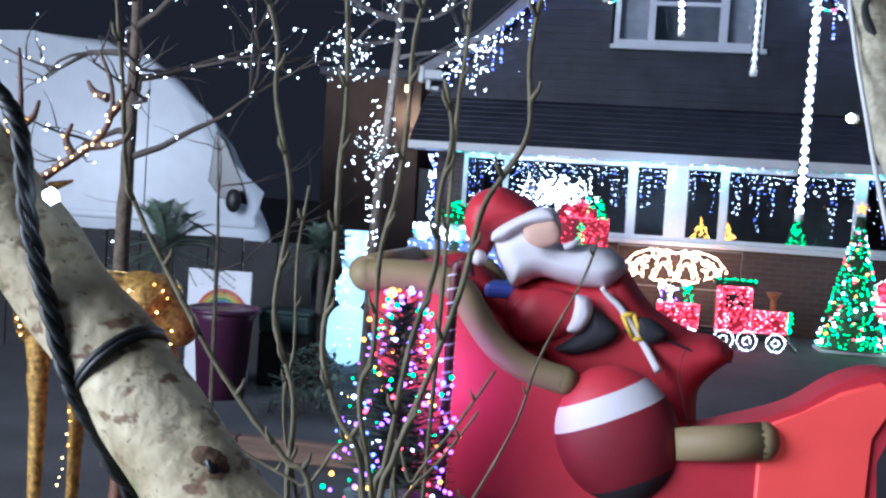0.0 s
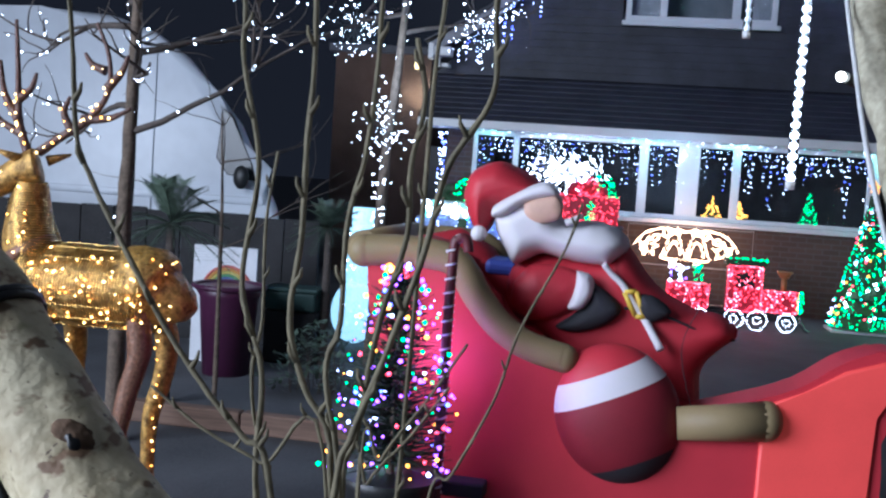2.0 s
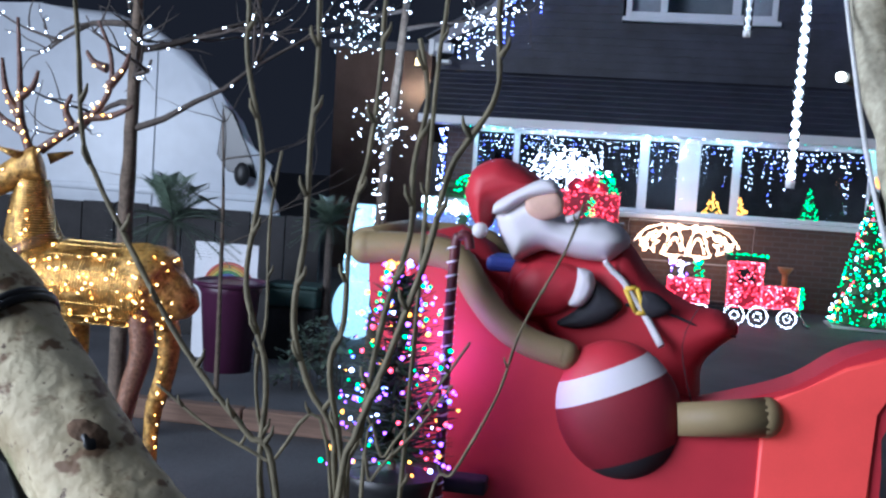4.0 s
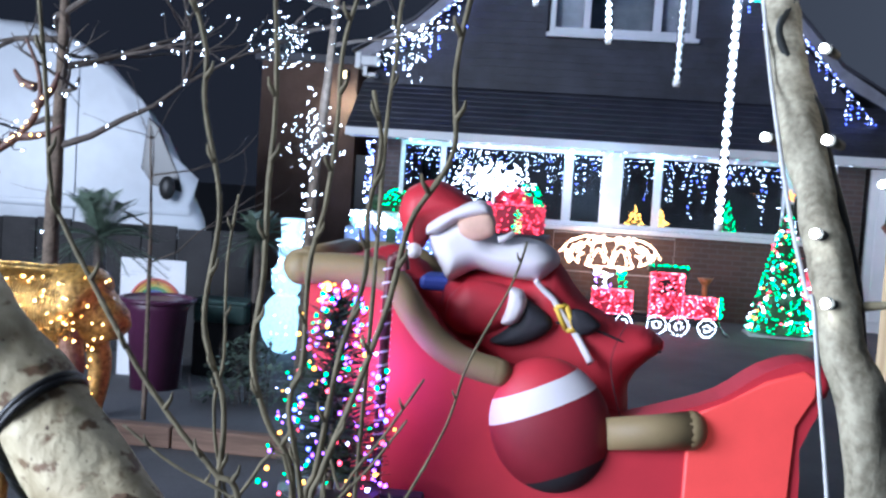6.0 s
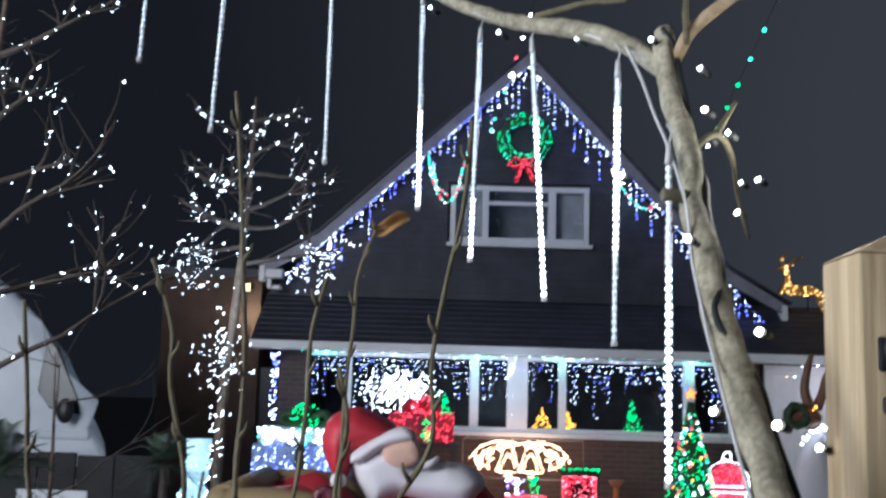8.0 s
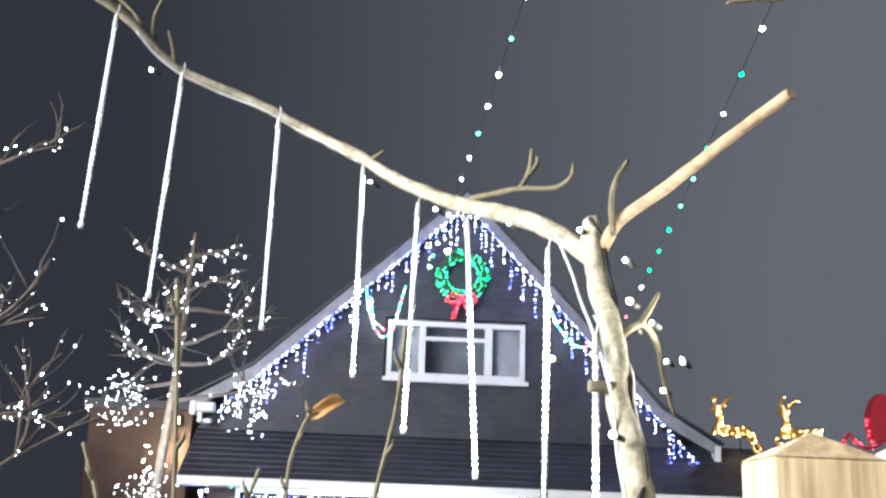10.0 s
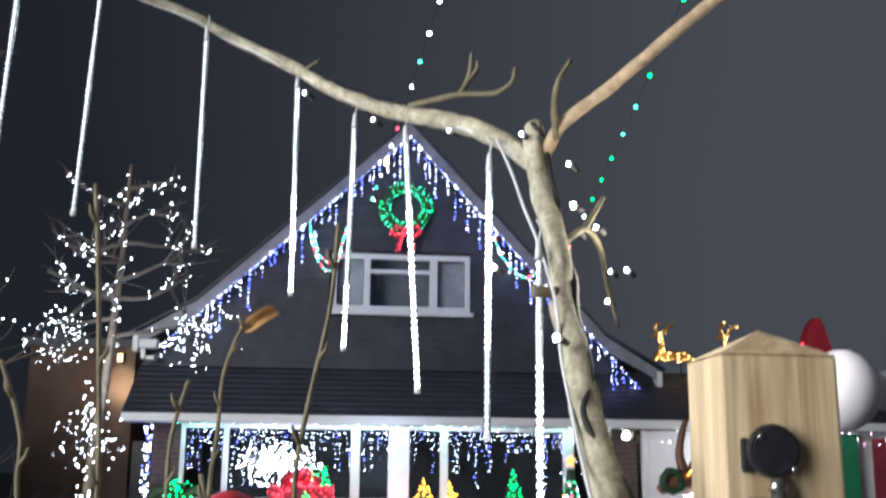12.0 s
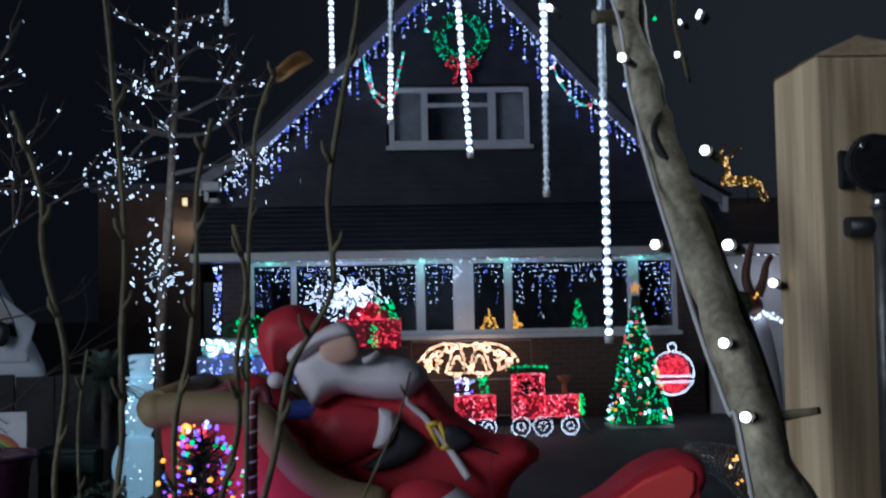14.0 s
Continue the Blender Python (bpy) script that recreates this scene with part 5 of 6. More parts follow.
# ---- trees with lights ----
def bare_tree(name, base, trunk, r0, limbs, seed, led_r, label, bulbs=True, depth=2, low=0.38, reach=(0.6, 1.1), gap=0.19, taper=(1.25, 0.7), lift=(0.0, 0.5)):
    rnd = random.Random(seed)
    t = thing(name, base, label, "tree")
    b = Vector(base)
    tl = smooth_line([Vector(p) - b for p in trunk], 6)
    part("trunk", sweep(bmesh.new(), tl, r0, r0 * 0.25, 10, 0.25), BARK, t)
    bm, pts = bmesh.new(), along(tl, 0.13, r0 * 1.1)

    def grow(p, d, ln, r, lev):
        l_ = [p]
        for k in range(5):
            d = (d + Vector((rnd.uniform(-0.3, 0.3), rnd.uniform(-0.3, 0.3), rnd.uniform(-0.2, 0.26)))).normalized()
            l_.append(l_[-1] + d * ln / 5)
        sweep(bm, l_, r, r * 0.3, 5)
        pts.extend(along(l_, gap * (1 + 0.4 * lev), 0.025))
        if lev < depth:
            for k in range(3):
                grow(l_[rnd.randrange(2, 5)], (d + Vector((rnd.uniform(-1, 1), rnd.uniform(-1, 1), rnd.uniform(-0.4, 0.6)))).normalized(), ln * 0.6, r * 0.5, lev + 1)

    for k in range(limbs):
        s = low + (0.98 - low) * k / limbs
        p = tl[int(s * (len(tl) - 1))]
        a = k * 2.4 + rnd.uniform(-0.4, 0.4)
        grow(p, Vector((math.cos(a), 0.6 * math.sin(a), rnd.uniform(*lift))).normalized(), rnd.uniform(*reach) * (taper[0] - taper[1] * s), r0 * 0.4, 0)
    part("crown", bm, TWIGDARK, t, "thin bare branches", kind="stuff")
    if bulbs:
        leds(pts, led_r * 0.76, [L_WHITE], t, vary=0.8)
    return t


bare_tree("lit_bare_tree", (-1.0, 6.5, GZ), [(-1.0, 6.5, GZ), (-0.99, 6.5, 1.0), (-0.97, 6.5, 1.9), (-0.96, 6.5, 2.8), (-0.9, 6.5, 3.9)], 0.055, 15, 11, 0.0066, "bare tree wound with white fairy lights", True, 2, 0.45, (0.6, 1.15), 0.17)
t2 = bare_tree("lit_bare_tree", (-0.19, 9.2, GZ), [(-0.19, 9.2, GZ), (-0.16, 9.2, 1.5), (-0.10, 9.2, 2.3), (-0.05, 9.2, 3.2), (-0.03, 9.2, 4.0)], 0.05, 15, 23, 0.0082, "bare tree with white lights and starburst lights", True, 2, 0.60, (0.8, 1.2), 0.15, (1.75, 1.5), (-0.12, 0.22))
for c in ((-0.42, 9.0, 2.58), (0.56, 9.0, 2.57), (-0.12, 8.9, 1.80)):
    sb = thing("starburst_light", c, "starburst ball of white lights hung in a tree", "fairy lights", "starburst lights")
    pts = []
    bm = bmesh.new()
    for _ in range(85):
        d = Vector((RNG.gauss(0, 1), RNG.gauss(0, 1), RNG.gauss(0, 1))).normalized() * RNG.choice((0.12, 0.2, 0.26))
        sweep(bm, [(0, 0, 0), d], 0.0009, sides=4)
        pts.append(d)
    part("wire_spray", bm, CABLE, sb, kind="stuff")
    leds(pts, 0.006, [L_WHITE], sb, vary=0.5)
leds([(RNG.uniform(-0.06, 0.06), -0.06, RNG.uniform(0.9, 2.4)) for _ in range(60)], 0.008, [L_WHITE], t2, "trunk_bulb_chain")
bare_tree("bare_shrub", (-0.85, 7.6, GZ), [(-0.85, 7.6, GZ), (-0.86, 7.6, 0.9), (-0.87, 7.6, 1.3), (-0.9, 7.6, 1.8)], 0.018, 4, 5, 0.01, "thin dark leafless garden shrub", False, 1)

# ---- near garden: leaning pale trunk ----
tk = thing("leaning_tree", (1.75, 1.42, GZ), "pale-barked leaning tree trunk with a dark band", "tree")
TI = Vector((1.75, 1.42, GZ))
axis = [(1.20, 1.66, 1.70), (1.30, 1.64, 1.595), (1.39, 1.62, 1.510), (1.470, 1.61, 1.430), (1.523, 1.59, 1.384), (1.572, 1.565, 1.344), (1.616, 1.54, 1.298), (1.68, 1.48, 1.10), (1.75, 1.42, GZ)]
bm = sweep(bmesh.new(), [Vector(p) - TI for p in smooth_line(axis, 10)], 0.0235, 0.0265, 28, 0.14)
part("trunk", bm, BIRCH, tk, "pale mottled bark")


kp = Vector((1.571, 1.559, 1.367)) - TI
for rad, tone, off in (((0.0125, 0.006, 0.0065), KNOT, 0.0), ((0.0055, 0.0045, 0.0035), BLACK, 0.003)):
    bm = bmesh.new()
    ball(bm, kp + Vector((0.35, -0.88, 0.3)) * off, rad, 0, 20, 12, 38)
    for v in bm.verts:
        v.co += Vector((1, 1, 1)) * 0.0012 * noise.noise(v.co * 260)
    part("knot", bm, tone, tk, "dark oval bark knot")
def strap_ring(p, d, rad):
    o = d.orthogonal().normalized()
    u = d.cross(o)
    return [p + (o * math.cos(a) + u * math.sin(a)) * rad for a in [math.tau * i / 26 for i in range(27)]]


for p in ((1.504, 1.598, 1.402), (1.506, 1.597, 1.400)):
    part("strap", sweep(bmesh.new(), strap_ring(Vector(p) - TI, Vector((0.70, -0.22, -0.58)).normalized(), 0.0247), 0.0022, sides=6), BLACK, tk, "black cable strap")
core = smooth_line([(1.40, 1.60, 1.56), (1.437, 1.590, 1.533), (1.452, 1.585, 1.513), (1.461, 1.582, 1.468), (1.475, 1.580, 1.429), (1.491, 1.578, 1.390), (1.507, 1.590, 1.354), (1.52, 1.60, 1.30), (1.56, 1.60, 1.0), (1.66, 1.5, GZ + 0.005)], 12)
for ph in (0.0, 2.1, 4.2):
    part("cable", sweep(bmesh.new(), [Vector(p) - TI + Vector((math.cos(i * 0.55 + ph), math.sin(i * 0.55 + ph), 0)) * 0.0026 for i, p in enumerate(core)], 0.0026, sides=7), CABLE, tk, "dark twisted light cable")
leds([Vector((1.476, 1.575, 1.484)) - TI], 0.0048, [L_WHITE], tk, "bulb")

# ---- near garden: tree with hanging tubes ----
ft = thing("garden_tree", (2.12, 2.05, GZ), "bare grey-barked tree with cables and hanging lights", "tree")
FI = Vector((2.12, 2.05, GZ))


def fl(pts, steps=6):
    return [Vector(p) - FI for p in smooth_line(pts, steps)]


TRUNK = [(2.12, 2.05, GZ), (2.10, 2.05, 0.8), (2.05, 2.05, 1.30), (2.024, 2.066, 1.414), (2.008, 2.127, 1.529), (1.995, 2.19, 1.63), (1.989, 2.26, 1.715), (1.991, 2.32, 1.785), (1.996, 2.42, 1.885), (1.998, 2.455, 1.96), (1.990, 2.52, 2.06), (1.988, 2.56, 2.14), (1.992, 2.583, 2.185)]
part("trunk", sweep(bmesh.new(), fl(TRUNK, 8), 0.0215, 0.0152, 18, 0.3), GREYBARK, ft, "grey-green smooth bark")
BR = [(1.988, 2.57, 2.12), (1.937, 2.60, 2.168), (1.88, 2.65, 2.208), (1.80, 2.755, 2.257), (1.735, 2.88, 2.317), (1.655, 2.98, 2.385), (1.58, 3.06, 2.455), (1.455, 3.12, 2.535), (1.345, 3.12, 2.59), (1.166, 3.08, 2.648), (1.087, 3.02, 2.708), (1.024, 2.97, 2.744), (0.937, 2.9, 2.77), (0.8, 2.8, 2.82)]
part("limb", sweep(bmesh.new(), fl(BR), 0.0155, 0.0085, 14, 0.3), GREYBARK, ft, "long side limb")
part("cut_limb", sweep(bmesh.new(), fl([(1.998, 2.57, 2.11), (2.02, 2.52, 2.165), (2.075, 2.41, 2.195), (2.125, 2.26, 2.22), (2.161, 2.148, 2.233)]), 0.0105, 0.0075, 12, 0.2), surface("brown_limb", (0.34, 0.25, 0.15), 0.8, 0, 0.3, 30, 0.4), ft, "brown sawn-off limb")
TWIGS = [[(2.015, 2.53, 2.15), (2.002, 2.48, 2.19), (2.006, 2.46, 2.22), (2.024, 2.46, 2.25)], [(1.80, 2.75, 2.27), (1.85, 2.72, 2.275), (1.885, 2.70, 2.278), (1.94, 2.67, 2.272), (1.966, 2.65, 2.285), (1.972, 2.65, 2.312)], [(1.885, 2.70, 2.278), (1.90, 2.70, 2.31), (1.905, 2.70, 2.355)], [(1.90, 2.70, 2.305), (1.914, 2.70, 2.325), (1.915, 2.7, 2.34)],
         [(1.12, 3.05, 2.68), (1.11, 3.04, 2.74), (1.125, 3.04, 2.80)], [(1.10, 3.03, 2.70), (1.07, 3.02, 2.75), (1.0, 3.0, 2.80)], [(1.16, 3.07, 2.655), (1.15, 3.06, 2.70), (1.14, 3.06, 2.73)], [(1.60, 3.04, 2.44), (1.632, 3.03, 2.462)], [(2.00, 2.42, 1.885), (1.975, 2.40, 1.886), (1.95, 2.395, 1.886)],
         [(2.0, 2.46, 1.96), (2.05, 2.5, 2.0), (2.10, 2.6, 1.99), (2.15, 2.75, 1.96), (2.19, 2.83, 1.90)], [(2.05, 2.5, 2.0), (2.08, 2.5, 2.05)], [(2.03, 2.09, 1.44), (2.065, 2.05, 1.45)],
         [(2.62, 2.5, 2.68), (2.536, 2.5, 2.691), (2.452, 2.5, 2.696), (2.42, 2.5, 2.65), (2.352, 2.5, 2.608), (2.299, 2.5, 2.572), (2.255, 2.5, 2.568), (2.205, 2.5, 2.558)], [(2.428, 2.5, 2.659), (2.441, 2.5, 2.60)], [(2.257, 2.5, 2.568), (2.238, 2.5, 2.63), (2.225, 2.5, 2.676)], [(1.95, 2.7, 2.756), (1.995, 2.7, 2.785), (2.09, 2.7, 2.82), (2.3, 2.6, 2.80), (2.536, 2.5, 2.691)]]
for k, l_ in enumerate(TWIGS):
    part("twig", sweep(bmesh.new(), fl(l_, 4), 0.006 if k != 8 else 0.010, 0.003 if k != 8 else 0.009, 8, 0.2), TWIG, ft)
# cables round the trunk
wr_ = []
for i in range(90):
    s = i / 89
    l_ = TRUNK[2:]
    q = s * (len(l_) - 1.001)
    p = Vector(l_[int(q)]).lerp(Vector(l_[int(q) + 1]), q - int(q))
    a = -0.5 + 1.1 * math.sin(s * 11) + 0.5 * math.sin(s * 29)
    wr_.append(p + Vector((math.cos(a), math.sin(a) * 0.9, 0.25 * math.sin(a * 1.7))) * (0.0245 - 0.006 * s) - FI)
part("cable", sweep(bmesh.new(), wr_, 0.0046, sides=7), CABLE, ft, "dark cable wound round the trunk")
part("white_cable", sweep(bmesh.new(), fl([(1.93, 2.58, 2.16), (1.944, 2.52, 2.088), (1.955, 2.48, 2.024), (1.969, 2.45, 1.967), (1.976, 2.37, 1.87), (1.972, 2.32, 1.79), (1.969, 2.26, 1.727), (1.967, 2.20, 1.664), (1.965, 2.13, 1.60), (1.966, 2.08, 1.545), (1.971, 2.05, 1.50), (1.978, 2.02, 1.455), (1.985, 2.0, 1.41), (2.03, 1.98, 1.0), (2.1, 1.96, GZ + 0.003)]), 0.0022, sides=6), WCABLE, ft, "white cable down the trunk")
part("limb_cable", sweep(bmesh.new(), [p + Vector((0, -0.012 + 0.006 * math.sin(i * 0.9), -0.013)) for i, p in enumerate(fl(BR[:11]))], 0.0022, sides=5), WCABLE, ft, "thin white cable along the limb")
BULBS = [(1.958, 2.283, 1.809), (2.174, 2.841, 1.948), (2.026, 2.47, 2.028), (1.965, 2.191, 1.60), (1.986, 2.032, 1.59), (2.008, 2.159, 1.688), (1.995, 2.08, 1.507), (2.002, 2.05, 1.446), (2.103, 2.25, 1.561), (1.928, 2.6, 1.957), (1.769, 2.9, 2.211)]
SMALL = [(2.067, 2.5, 2.003), (2.036, 2.5, 1.994), (2.198, 2.8, 2.0), (2.18, 2.84, 2.002), (2.027, 2.5, 2.10), (1.964, 2.55, 2.161), (1.864, 2.68, 2.207), (1.606, 3.0, 2.38), (1.741, 2.9, 2.295), (2.171, 2.7, 1.978), (1.12, 3.03, 2.62)]
for p in BULBS + SMALL:
    b_ = part("bulb_holder", sweep(bmesh.new(), [Vector(p) - FI + Vector((0.018, 0.02, -0.004)), Vector(p) - FI + Vector((0.004, 0.004, 0))], 0.0045, 0.0055, 8), CABLE, ft)
    bm = bmesh.new()
    ball(bm, Vector(p) - FI, 0.0044 if p in BULBS else 0.0034, 0, 12, 8)
    part("globe", bm, L_BIG if p in BULBS else L_WHITE, b_, "glowing round bulb")

# ---- meteor tubes ----
TUBES = [((1.054, 2.96, 2.705), (1.039, 2.96, 2.238), 0, 0), ((1.188, 3.03, 2.61), (1.170, 3.03, 2.118), 0, 0), ((1.393, 3.10, 2.55), (1.394, 3.10, 2.075), 0, 0), ((1.586, 3.11, 2.455), (1.590, 3.11, 1.985), 0.52, 1), ((1.708, 2.97, 2.325), (1.699, 2.97, 1.861), 0.72, 1),
         ((1.795, 2.76, 2.232), (1.824, 2.76, 1.770), 0.28, 1), ((1.918, 2.58, 2.132), (1.915, 2.58, 1.689), 0.10, 0.68), ((1.966, 2.43, 1.962), (1.961, 2.41, 1.495), 0.32, 1)]
for a, b, f0, f1 in TUBES:
    tb_ = thing("meteor_tube_light", a, "clear plastic tube of white lights hung from a limb", "tube light", "hanging tube lights")
    d = Vector(b) - Vector(a)
    part("tube", sweep(bmesh.new(), [d * 0.05, d * 0.98], 0.0056, 0.0056, 12), TUBE, tb_, "clear ribbed tube").visible_shadow = False
    part("cap", sweep(bmesh.new(), [Vector((0, 0, 0.004)), d * 0.035, d * 0.055], 0.0035, 0.006, 10), WCABLE, tb_)
    part("end_cap", sweep(bmesh.new(), [d * 0.981, d], 0.0058, 0.005, 10), WCABLE, tb_)
    part("hanger", sweep(bmesh.new(), [Vector((0, 0, 0)), Vector((0.004, 0, 0.02)), Vector((0, 0.012, 0.035))], 0.0016, sides=5), WCABLE, tb_)
    part("strip", sweep(bmesh.new(), [d * 0.06, d * 0.97], 0.0022, sides=6), L_DIM, tb_)
    if f1:
        part("lit_strip", sweep(bmesh.new(), [d * (0.07 + 0.9 * f0), d * (0.07 + 0.9 * f1)], 0.0019, sides=8), L_TUBE, tb_, "glowing white light strip")
    leds([d * (0.07 + 0.9 * k / 35) for k in range(36)], 0.0056, [L_TUBE, L_DIM], tb_, pick=lambda i: 0 if f0 <= i / 35 <= f1 and f1 else 1, vary=0.1)

# ---- near garden: bare shrub stems ----
STEMS = [(2.4, [(1.265, 1.78), (1.29, 1.69), (1.30, 1.61), (1.32, 1.48), (1.31, 1.33), (1.35, 1.22), (1.35, 1.05), (1.42, 0.7)], 0.0055), (2.35, [(1.38, 2.0), (1.385, 1.89), (1.40, 1.69), (1.405, 1.59), (1.40, 1.51), (1.40, 1.40), (1.40, 1.30), (1.42, 1.22), (1.45, 1.17), (1.46, 1.08), (1.49, 0.7)], 0.0055),
         (2.3, [(1.51, 1.75), (1.50, 1.68), (1.49, 1.59), (1.49, 1.50), (1.47, 1.42), (1.47, 1.31), (1.46, 1.25), (1.48, 1.10), (1.5, 0.7)], 0.0048), (2.35, [(1.53, 1.64), (1.54, 1.57), (1.53, 1.49), (1.53, 1.41), (1.51, 1.31), (1.49, 1.17), (1.47, 1.09), (1.5, 0.7)], 0.0055),
         (2.1, [(1.69, 1.90), (1.68, 1.81), (1.66, 1.72), (1.655, 1.64), (1.65, 1.56), (1.62, 1.49), (1.60, 1.41), (1.57, 1.32), (1.55, 1.24), (1.53, 1.18), (1.51, 0.9), (1.5, 0.6)], 0.0045), (2.5, [(1.72, 1.46), (1.71, 1.40), (1.66, 1.29), (1.63, 1.20), (1.58, 1.09), (1.55, 1.05), (1.5, 0.7)], 0.003),
         (2.15, [(1.20, 1.70), (1.21, 1.59), (1.22, 1.50), (1.24, 1.45), (1.29, 1.37), (1.33, 1.31), (1.38, 1.25), (1.42, 1.21), (1.45, 1.16), (1.49, 0.8)], 0.0045), (2.4, [(1.35, 1.50), (1.34, 1.41), (1.34, 1.29), (1.34, 1.19), (1.38, 0.9)], 0.0035),
         (2.5, [(1.562, 1.845), (1.548, 1.83), (1.535, 1.77), (1.525, 1.70), (1.52, 1.60), (1.52, 1.3), (1.5, 0.8)], 0.0045),
         (2.3, [(1.62, 1.30), (1.58, 1.23), (1.53, 1.16), (1.5, 1.08)], 0.003), (2.3, [(1.60, 1.25), (1.56, 1.19), (1.52, 1.13), (1.5, 1.05)], 0.003), (2.2, [(1.30, 1.24), (1.36, 1.20), (1.42, 1.17), (1.5, 1.12)], 0.003)]
shrub = thing("bare_stem_shrub", (1.5, 2.3, GZ), "leafless shrub of upright budding stems", "shrub")
for y, l_, r in STEMS:
    pts = [Vector((x + 0.004 * math.sin(z * 37 + x * 50), y + 0.008 * math.sin(z * 9), z)) - Vector((1.5, 2.3, GZ)) for x, z in l_]
    pts.append(Vector((0.02 * math.sin(y * 50), 0.02 * math.cos(y * 31), 0)))
    sl_ = smooth_line(pts, 7)
    bm = sweep(bmesh.new(), sl_, r * 0.52, r * 0.8, 10, 0.35)
    for i in range(4, min(len(sl_), 60), 7):
        g = 1 if (i // 7) % 2 else -1
        sweep(bm, [sl_[i], sl_[i] + Vector((g * r * 1.6, -r * 0.4, r * 2.4)), sl_[i] + Vector((g * r * 1.9, -r * 0.4, r * 4.2))], r * 0.8, r * 0.25, 6)
    part("stem", bm, TWIG, shrub)
bm = bmesh.new()
lc = Vector((1.578, 2.5, 1.852)) - Vector((1.5, 2.3, GZ))
grid = []
for i in range(7):
    u = i / 6 * 2 - 1
    row = []
    for j in range(5):
        w = (j / 4 * 2 - 1) * (1 - u * u) ** 0.6 * 0.013
        row.append(bm.verts.new(lc + Vector((u * 0.028, 0.006 * u * u - 0.012 * abs(w) / 0.013, u * 0.010 + w + 0.004 * math.sin(u * 3)))))
    grid.append(row)
for a, b in zip(grid, grid[1:]):
    for j in range(4):
        bm.faces.new((a[j], a[j + 1], b[j + 1], b[j]))
bmesh.ops.remove_doubles(bm, verts=bm.verts, dist=1e-5)
bmesh.ops.solidify(bm, geom=bm.faces, thickness=0.0008)
part("leaf", bm, LEAF, shrub, "single curled brown leaf", True)

# ---- gate post with its bolt ----
gp = thing("gate_post", (2.177, 2.222, GZ), "square pale timber post with a pointed cap", "post")
bm = boxes(((-0.055, -0.052, 0), (0.085, 0.06, 1.931)), bevel=0.004)
part("post", bm, WOOD, gp)
bm = bmesh.new()
q = [bm.verts.new(v) for v in ((-0.055, -0.052, 1.9315), (0.085, -0.052, 1.9315), (0.085, 0.06, 1.9315), (-0.055, 0.06, 1.9315), (0.015, 0.004, 1.966))]
for k in ((0, 1, 4), (1, 2, 4), (2, 3, 4), (3, 0, 4), (3, 2, 1, 0)):
    bm.faces.new([q[i] for i in k])
part("cap", bm, WOOD, gp, "four-sided sloped top")
PX, PZ = -0.002, 1.823
for rad, dep, y, nm, mat in ((0.0305, 0.012, -0.058, "bolt_rim", CHROME), (0.029, 0.016, -0.063, "bolt_plate", STEEL)):
    bm = bmesh.new()
    bmesh.ops.create_cone(bm, cap_ends=True, segments=40, radius1=rad, radius2=rad * 0.96, depth=dep, matrix=Matrix.Translation((PX, y, PZ)) @ Matrix.Rotation(radians(90), 4, "X"))
    bmesh.ops.bevel(bm, geom=[e for e in bm.edges if e.calc_face_angle(0) > 1.0], offset=0.0025, segments=2, affect="EDGES")
    part(nm, bm, mat, gp, "round black iron bolt plate" if nm == "bolt_plate" else "bright steel rim")
# Dark plate left of the disc also stands in for its shadow.
part("back_plate", boxes(((PX - 0.035, -0.0595, PZ - 0.024), (PX + 0.004, -0.0525, PZ + 0.014)), bevel=0.003), STEEL, gp, "square black iron back plate, partly imitating the disc's shadow")
for x, z in ((PX - 0.017, PZ + 0.016), (PX + 0.020, PZ - 0.020)):
    bm = bmesh.new()
    ball(bm, (x, -0.0715, z), (0.0036, 0.002, 0.0036), 0, 12, 8)
    part("screw", bm, CHROME, gp, "bright screw head")
part("bolt_rod", sweep(bmesh.new(), [(PX + 0.002, -0.066, PZ - 0.030), (PX - 0.002, -0.066, 1.45)], 0.0085, sides=12), surface("dull_rod", (0.13, 0.13, 0.125), 0.45, 0.7, 0.3, 30, 0.2), gp, "dull grey iron rod")
part("rod_collar", sweep(bmesh.new(), [(PX + 0.001, -0.066, PZ - 0.030), (PX + 0.001, -0.066, PZ - 0.044)], 0.006, 0.011, sides=12), CHROME, gp, "bright steel collar")
bm = sweep(bmesh.new(), [(PX - 0.030, -0.060, 1.762), (PX + 0.024, -0.060, 1.762)], 0.010, sides=12)
part("keeper", bm, STEEL, gp, "black iron keeper band")
for z, rad in ((1.79, 0.004), (1.60, 0.0035)):
    bm = bmesh.new()
    ball(bm, (-0.0545, 0.0, z), (0.0016, rad, rad * 1.5), 0, 14, 8)
    part("knot", bm, WOOD, gp, "small raised wood knot")

# pale drum on a bar behind the post
gl = thing("garden_globe", (2.435, 2.5, 1.768), "white plastic drum light fixed on a bar", "lamp")
bm = bmesh.new()
ball(bm, (0, 0, 0), (0.052, 0.06, 0.06))
part("globe", bm, WHITE, gl)
part("bar", sweep(bmesh.new(), [(0.06, 0, 0.0), (0.5, 0.02, 0.0)], 0.028, sides=14), WHITE, gl)
part("mount", sweep(bmesh.new(), [(0.5, 0.02, -1.92), (0.5, 0.02, 0.05)], 0.02, sides=8), BLACK, gl)

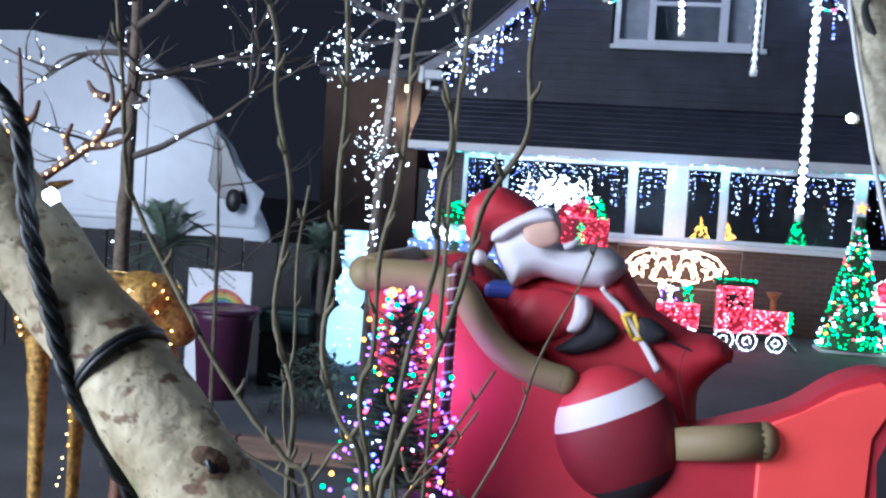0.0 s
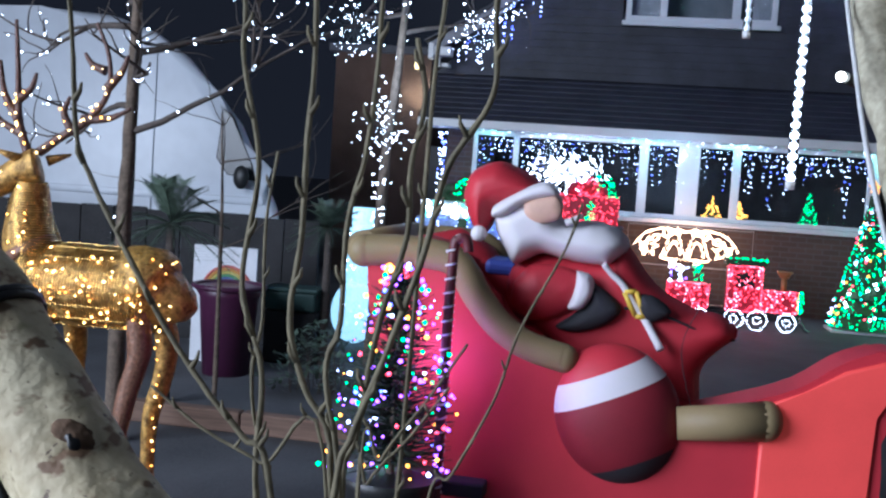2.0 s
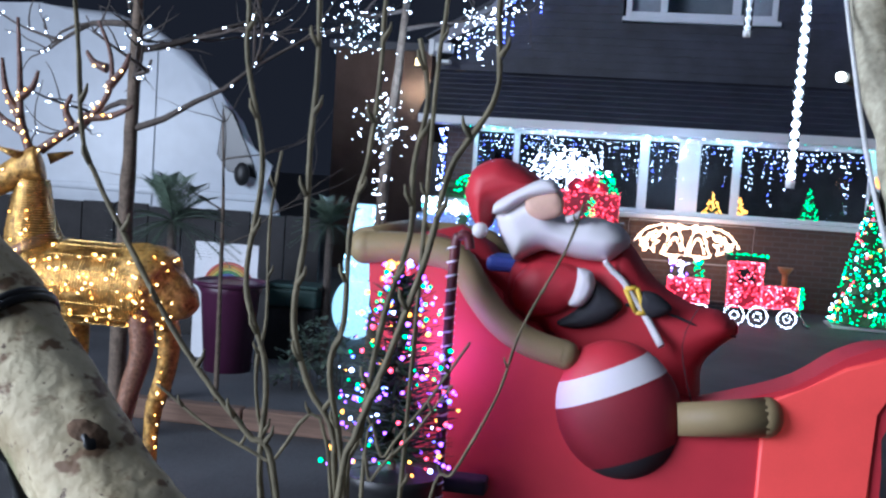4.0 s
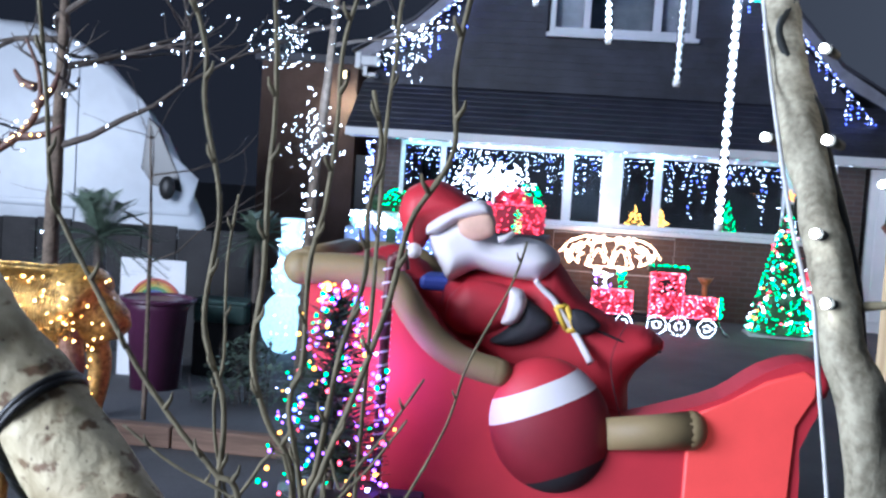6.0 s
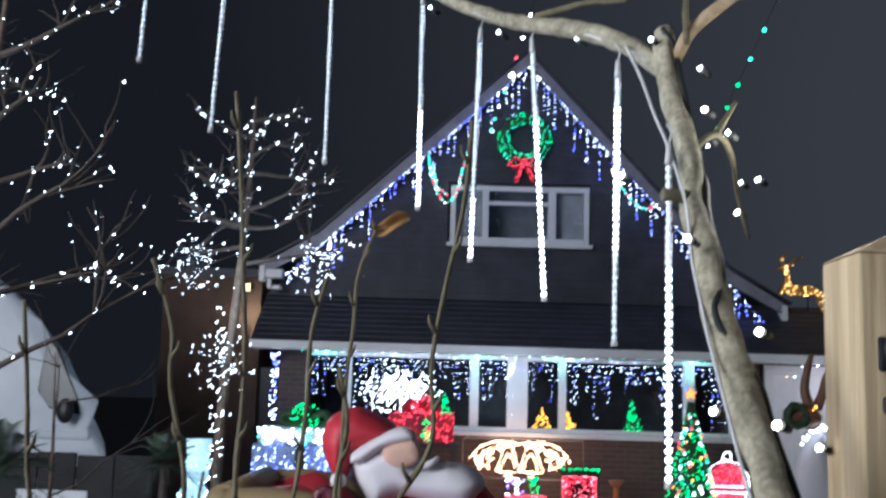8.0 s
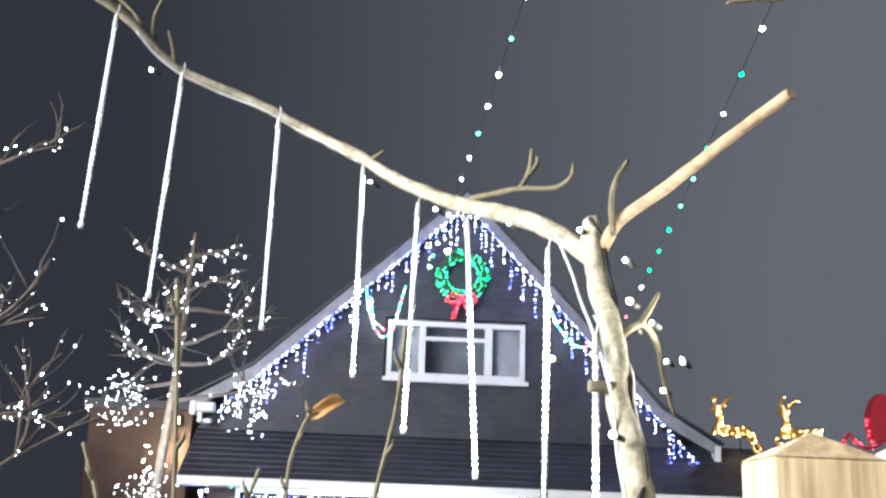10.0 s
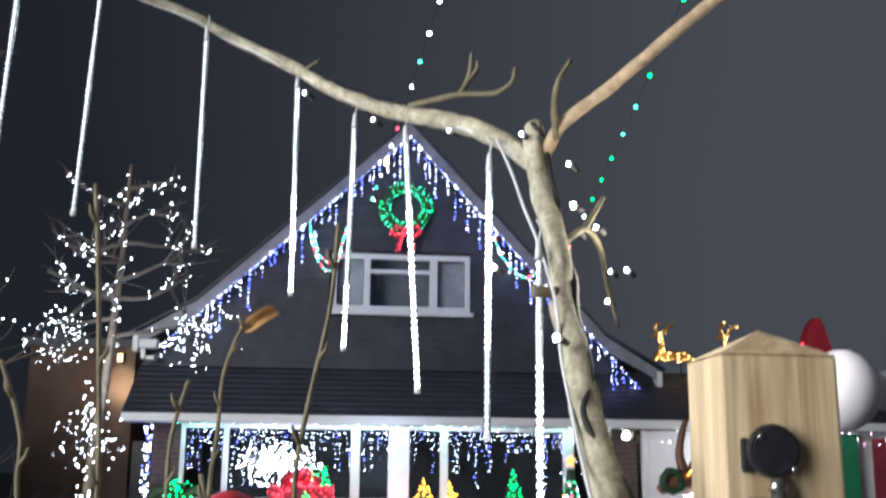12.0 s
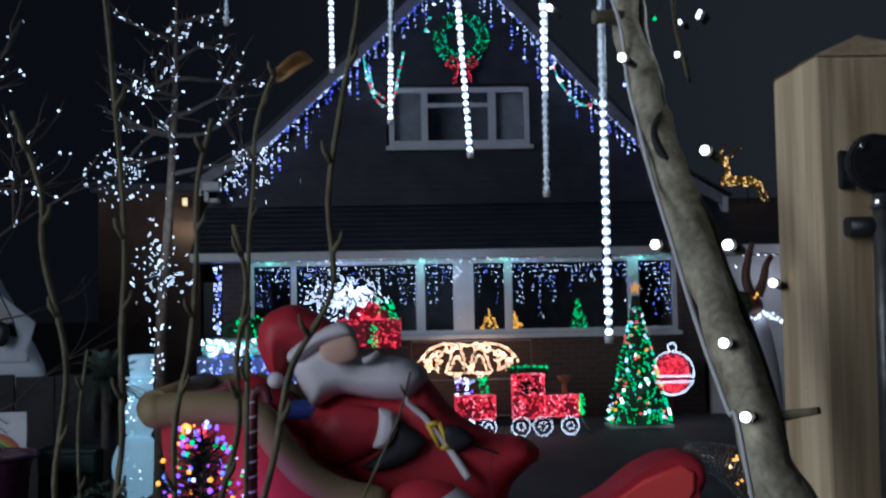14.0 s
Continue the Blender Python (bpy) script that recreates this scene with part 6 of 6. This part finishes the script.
# decorations on the porch side
pf = thing("porch_deer", (6.15, 14.0, GZ), "brown antlered deer figure with a white lit body", "light figure")
bm = bmesh.new()
puff(bm, [(-0.26, 0.0), (-0.3, 0.4), (-0.24, 0.9), (-0.12, 1.35), (0.08, 1.55), (0.2, 1.35), (0.3, 0.85), (0.34, 0.4), (0.28, 0.0)], 0.0, 0.22)
part("body", bm, WHITE, pf, "white cloth body")
bm = bmesh.new()
ball(bm, (-0.1, -0.08, 1.62), (0.2, 0.15, 0.15), 0, 20, 12, 20)
sweep(bm, smooth_line([(-0.18, -0.12, 1.62), (-0.32, -0.14, 1.56), (-0.40, -0.14, 1.50)], 4), 0.1, 0.06, 12)
part("head", bm, BROWN, pf, "brown plush head")
for x0, line in ((0, [(-0.02, 0, 1.72), (-0.08, 0, 1.95), (-0.04, 0, 2.2), (0.02, 0, 2.4)]), (1, [(0.08, 0.05, 1.72), (0.16, 0.05, 1.9), (0.2, 0.05, 2.1), (0.28, 0.05, 2.22)])):
    part("antler", sweep(bmesh.new(), smooth_line(line, 5), 0.07, 0.03, 10), BROWN, pf)
part("wreath_collar", sweep(bmesh.new(), circle(-0.25, 1.62, 0.12, -0.2, 16), 0.05, sides=8, rough=0.6), GREEN, pf, "dark green garland")
leds([(-0.2 + 0.5 * q + RNG.uniform(-0.03, 0.03), -0.2, 1.30 + 0.18 * math.sin(q * 2.6) + RNG.uniform(-0.04, 0.04)) for q in [k / 25 for k in range(26)]], 0.016, [L_WHITE], pf, "garland_bulb_chain")
leds([(-0.05, -0.22, 1.70), (-0.02, -0.22, 1.74)], 0.02, [L_GOLD], pf, "nose_bulb")
wd = thing("lying_wire_deer", (3.45, 6.2, GZ), "lying wire deer of silver and gold rings with lights", "light figure")
bm = bmesh.new()
back = smooth_line([(-0.36, 0, 0.97), (-0.28, 0, 0.93), (-0.15, 0, 0.88), (0.0, 0, 0.74), (0.2, 0, 0.55), (0.5, 0, 0.5)], 8)
for i, p in enumerate(back):
    rad = 0.02 + 0.14 * (i / (len(back) - 1)) ** 0.8
    sweep(bm, [Vector(p) + Vector((rad * 0.35 * math.sin(a), rad * math.cos(a), rad * math.sin(a))) for a in [math.tau * k / 14 for k in range(15)]], 0.0035, sides=4)
for a in [math.tau * k / 8 for k in range(8)]:
    sweep(bm, [Vector(p) + Vector((0, math.cos(a), math.sin(a))) * (0.02 + 0.14 * (i / (len(back) - 1)) ** 0.8) for i, p in enumerate(back)], 0.0025, sides=4)
part("wire_body", bm, CHROME, wd, "coiled bright wire rings")
for x, y in ((0.1, -0.12), (0.1, 0.12), (0.45, -0.14), (0.45, 0.14)):
    part("leg", sweep(bmesh.new(), [(x, y, 0.5), (x - 0.02, y, 0.25), (x, y, 0)], 0.035, 0.018, 8), GOLDWIRE, wd)
leds([Vector(back[RNG.randrange(18, len(back))]) + Vector((RNG.uniform(-0.06, 0.06), -0.1 + RNG.uniform(-0.03, 0.05), RNG.uniform(-0.06, 0.1))) for _ in range(70)], 0.008, [L_WARM, L_GOLD], wd)
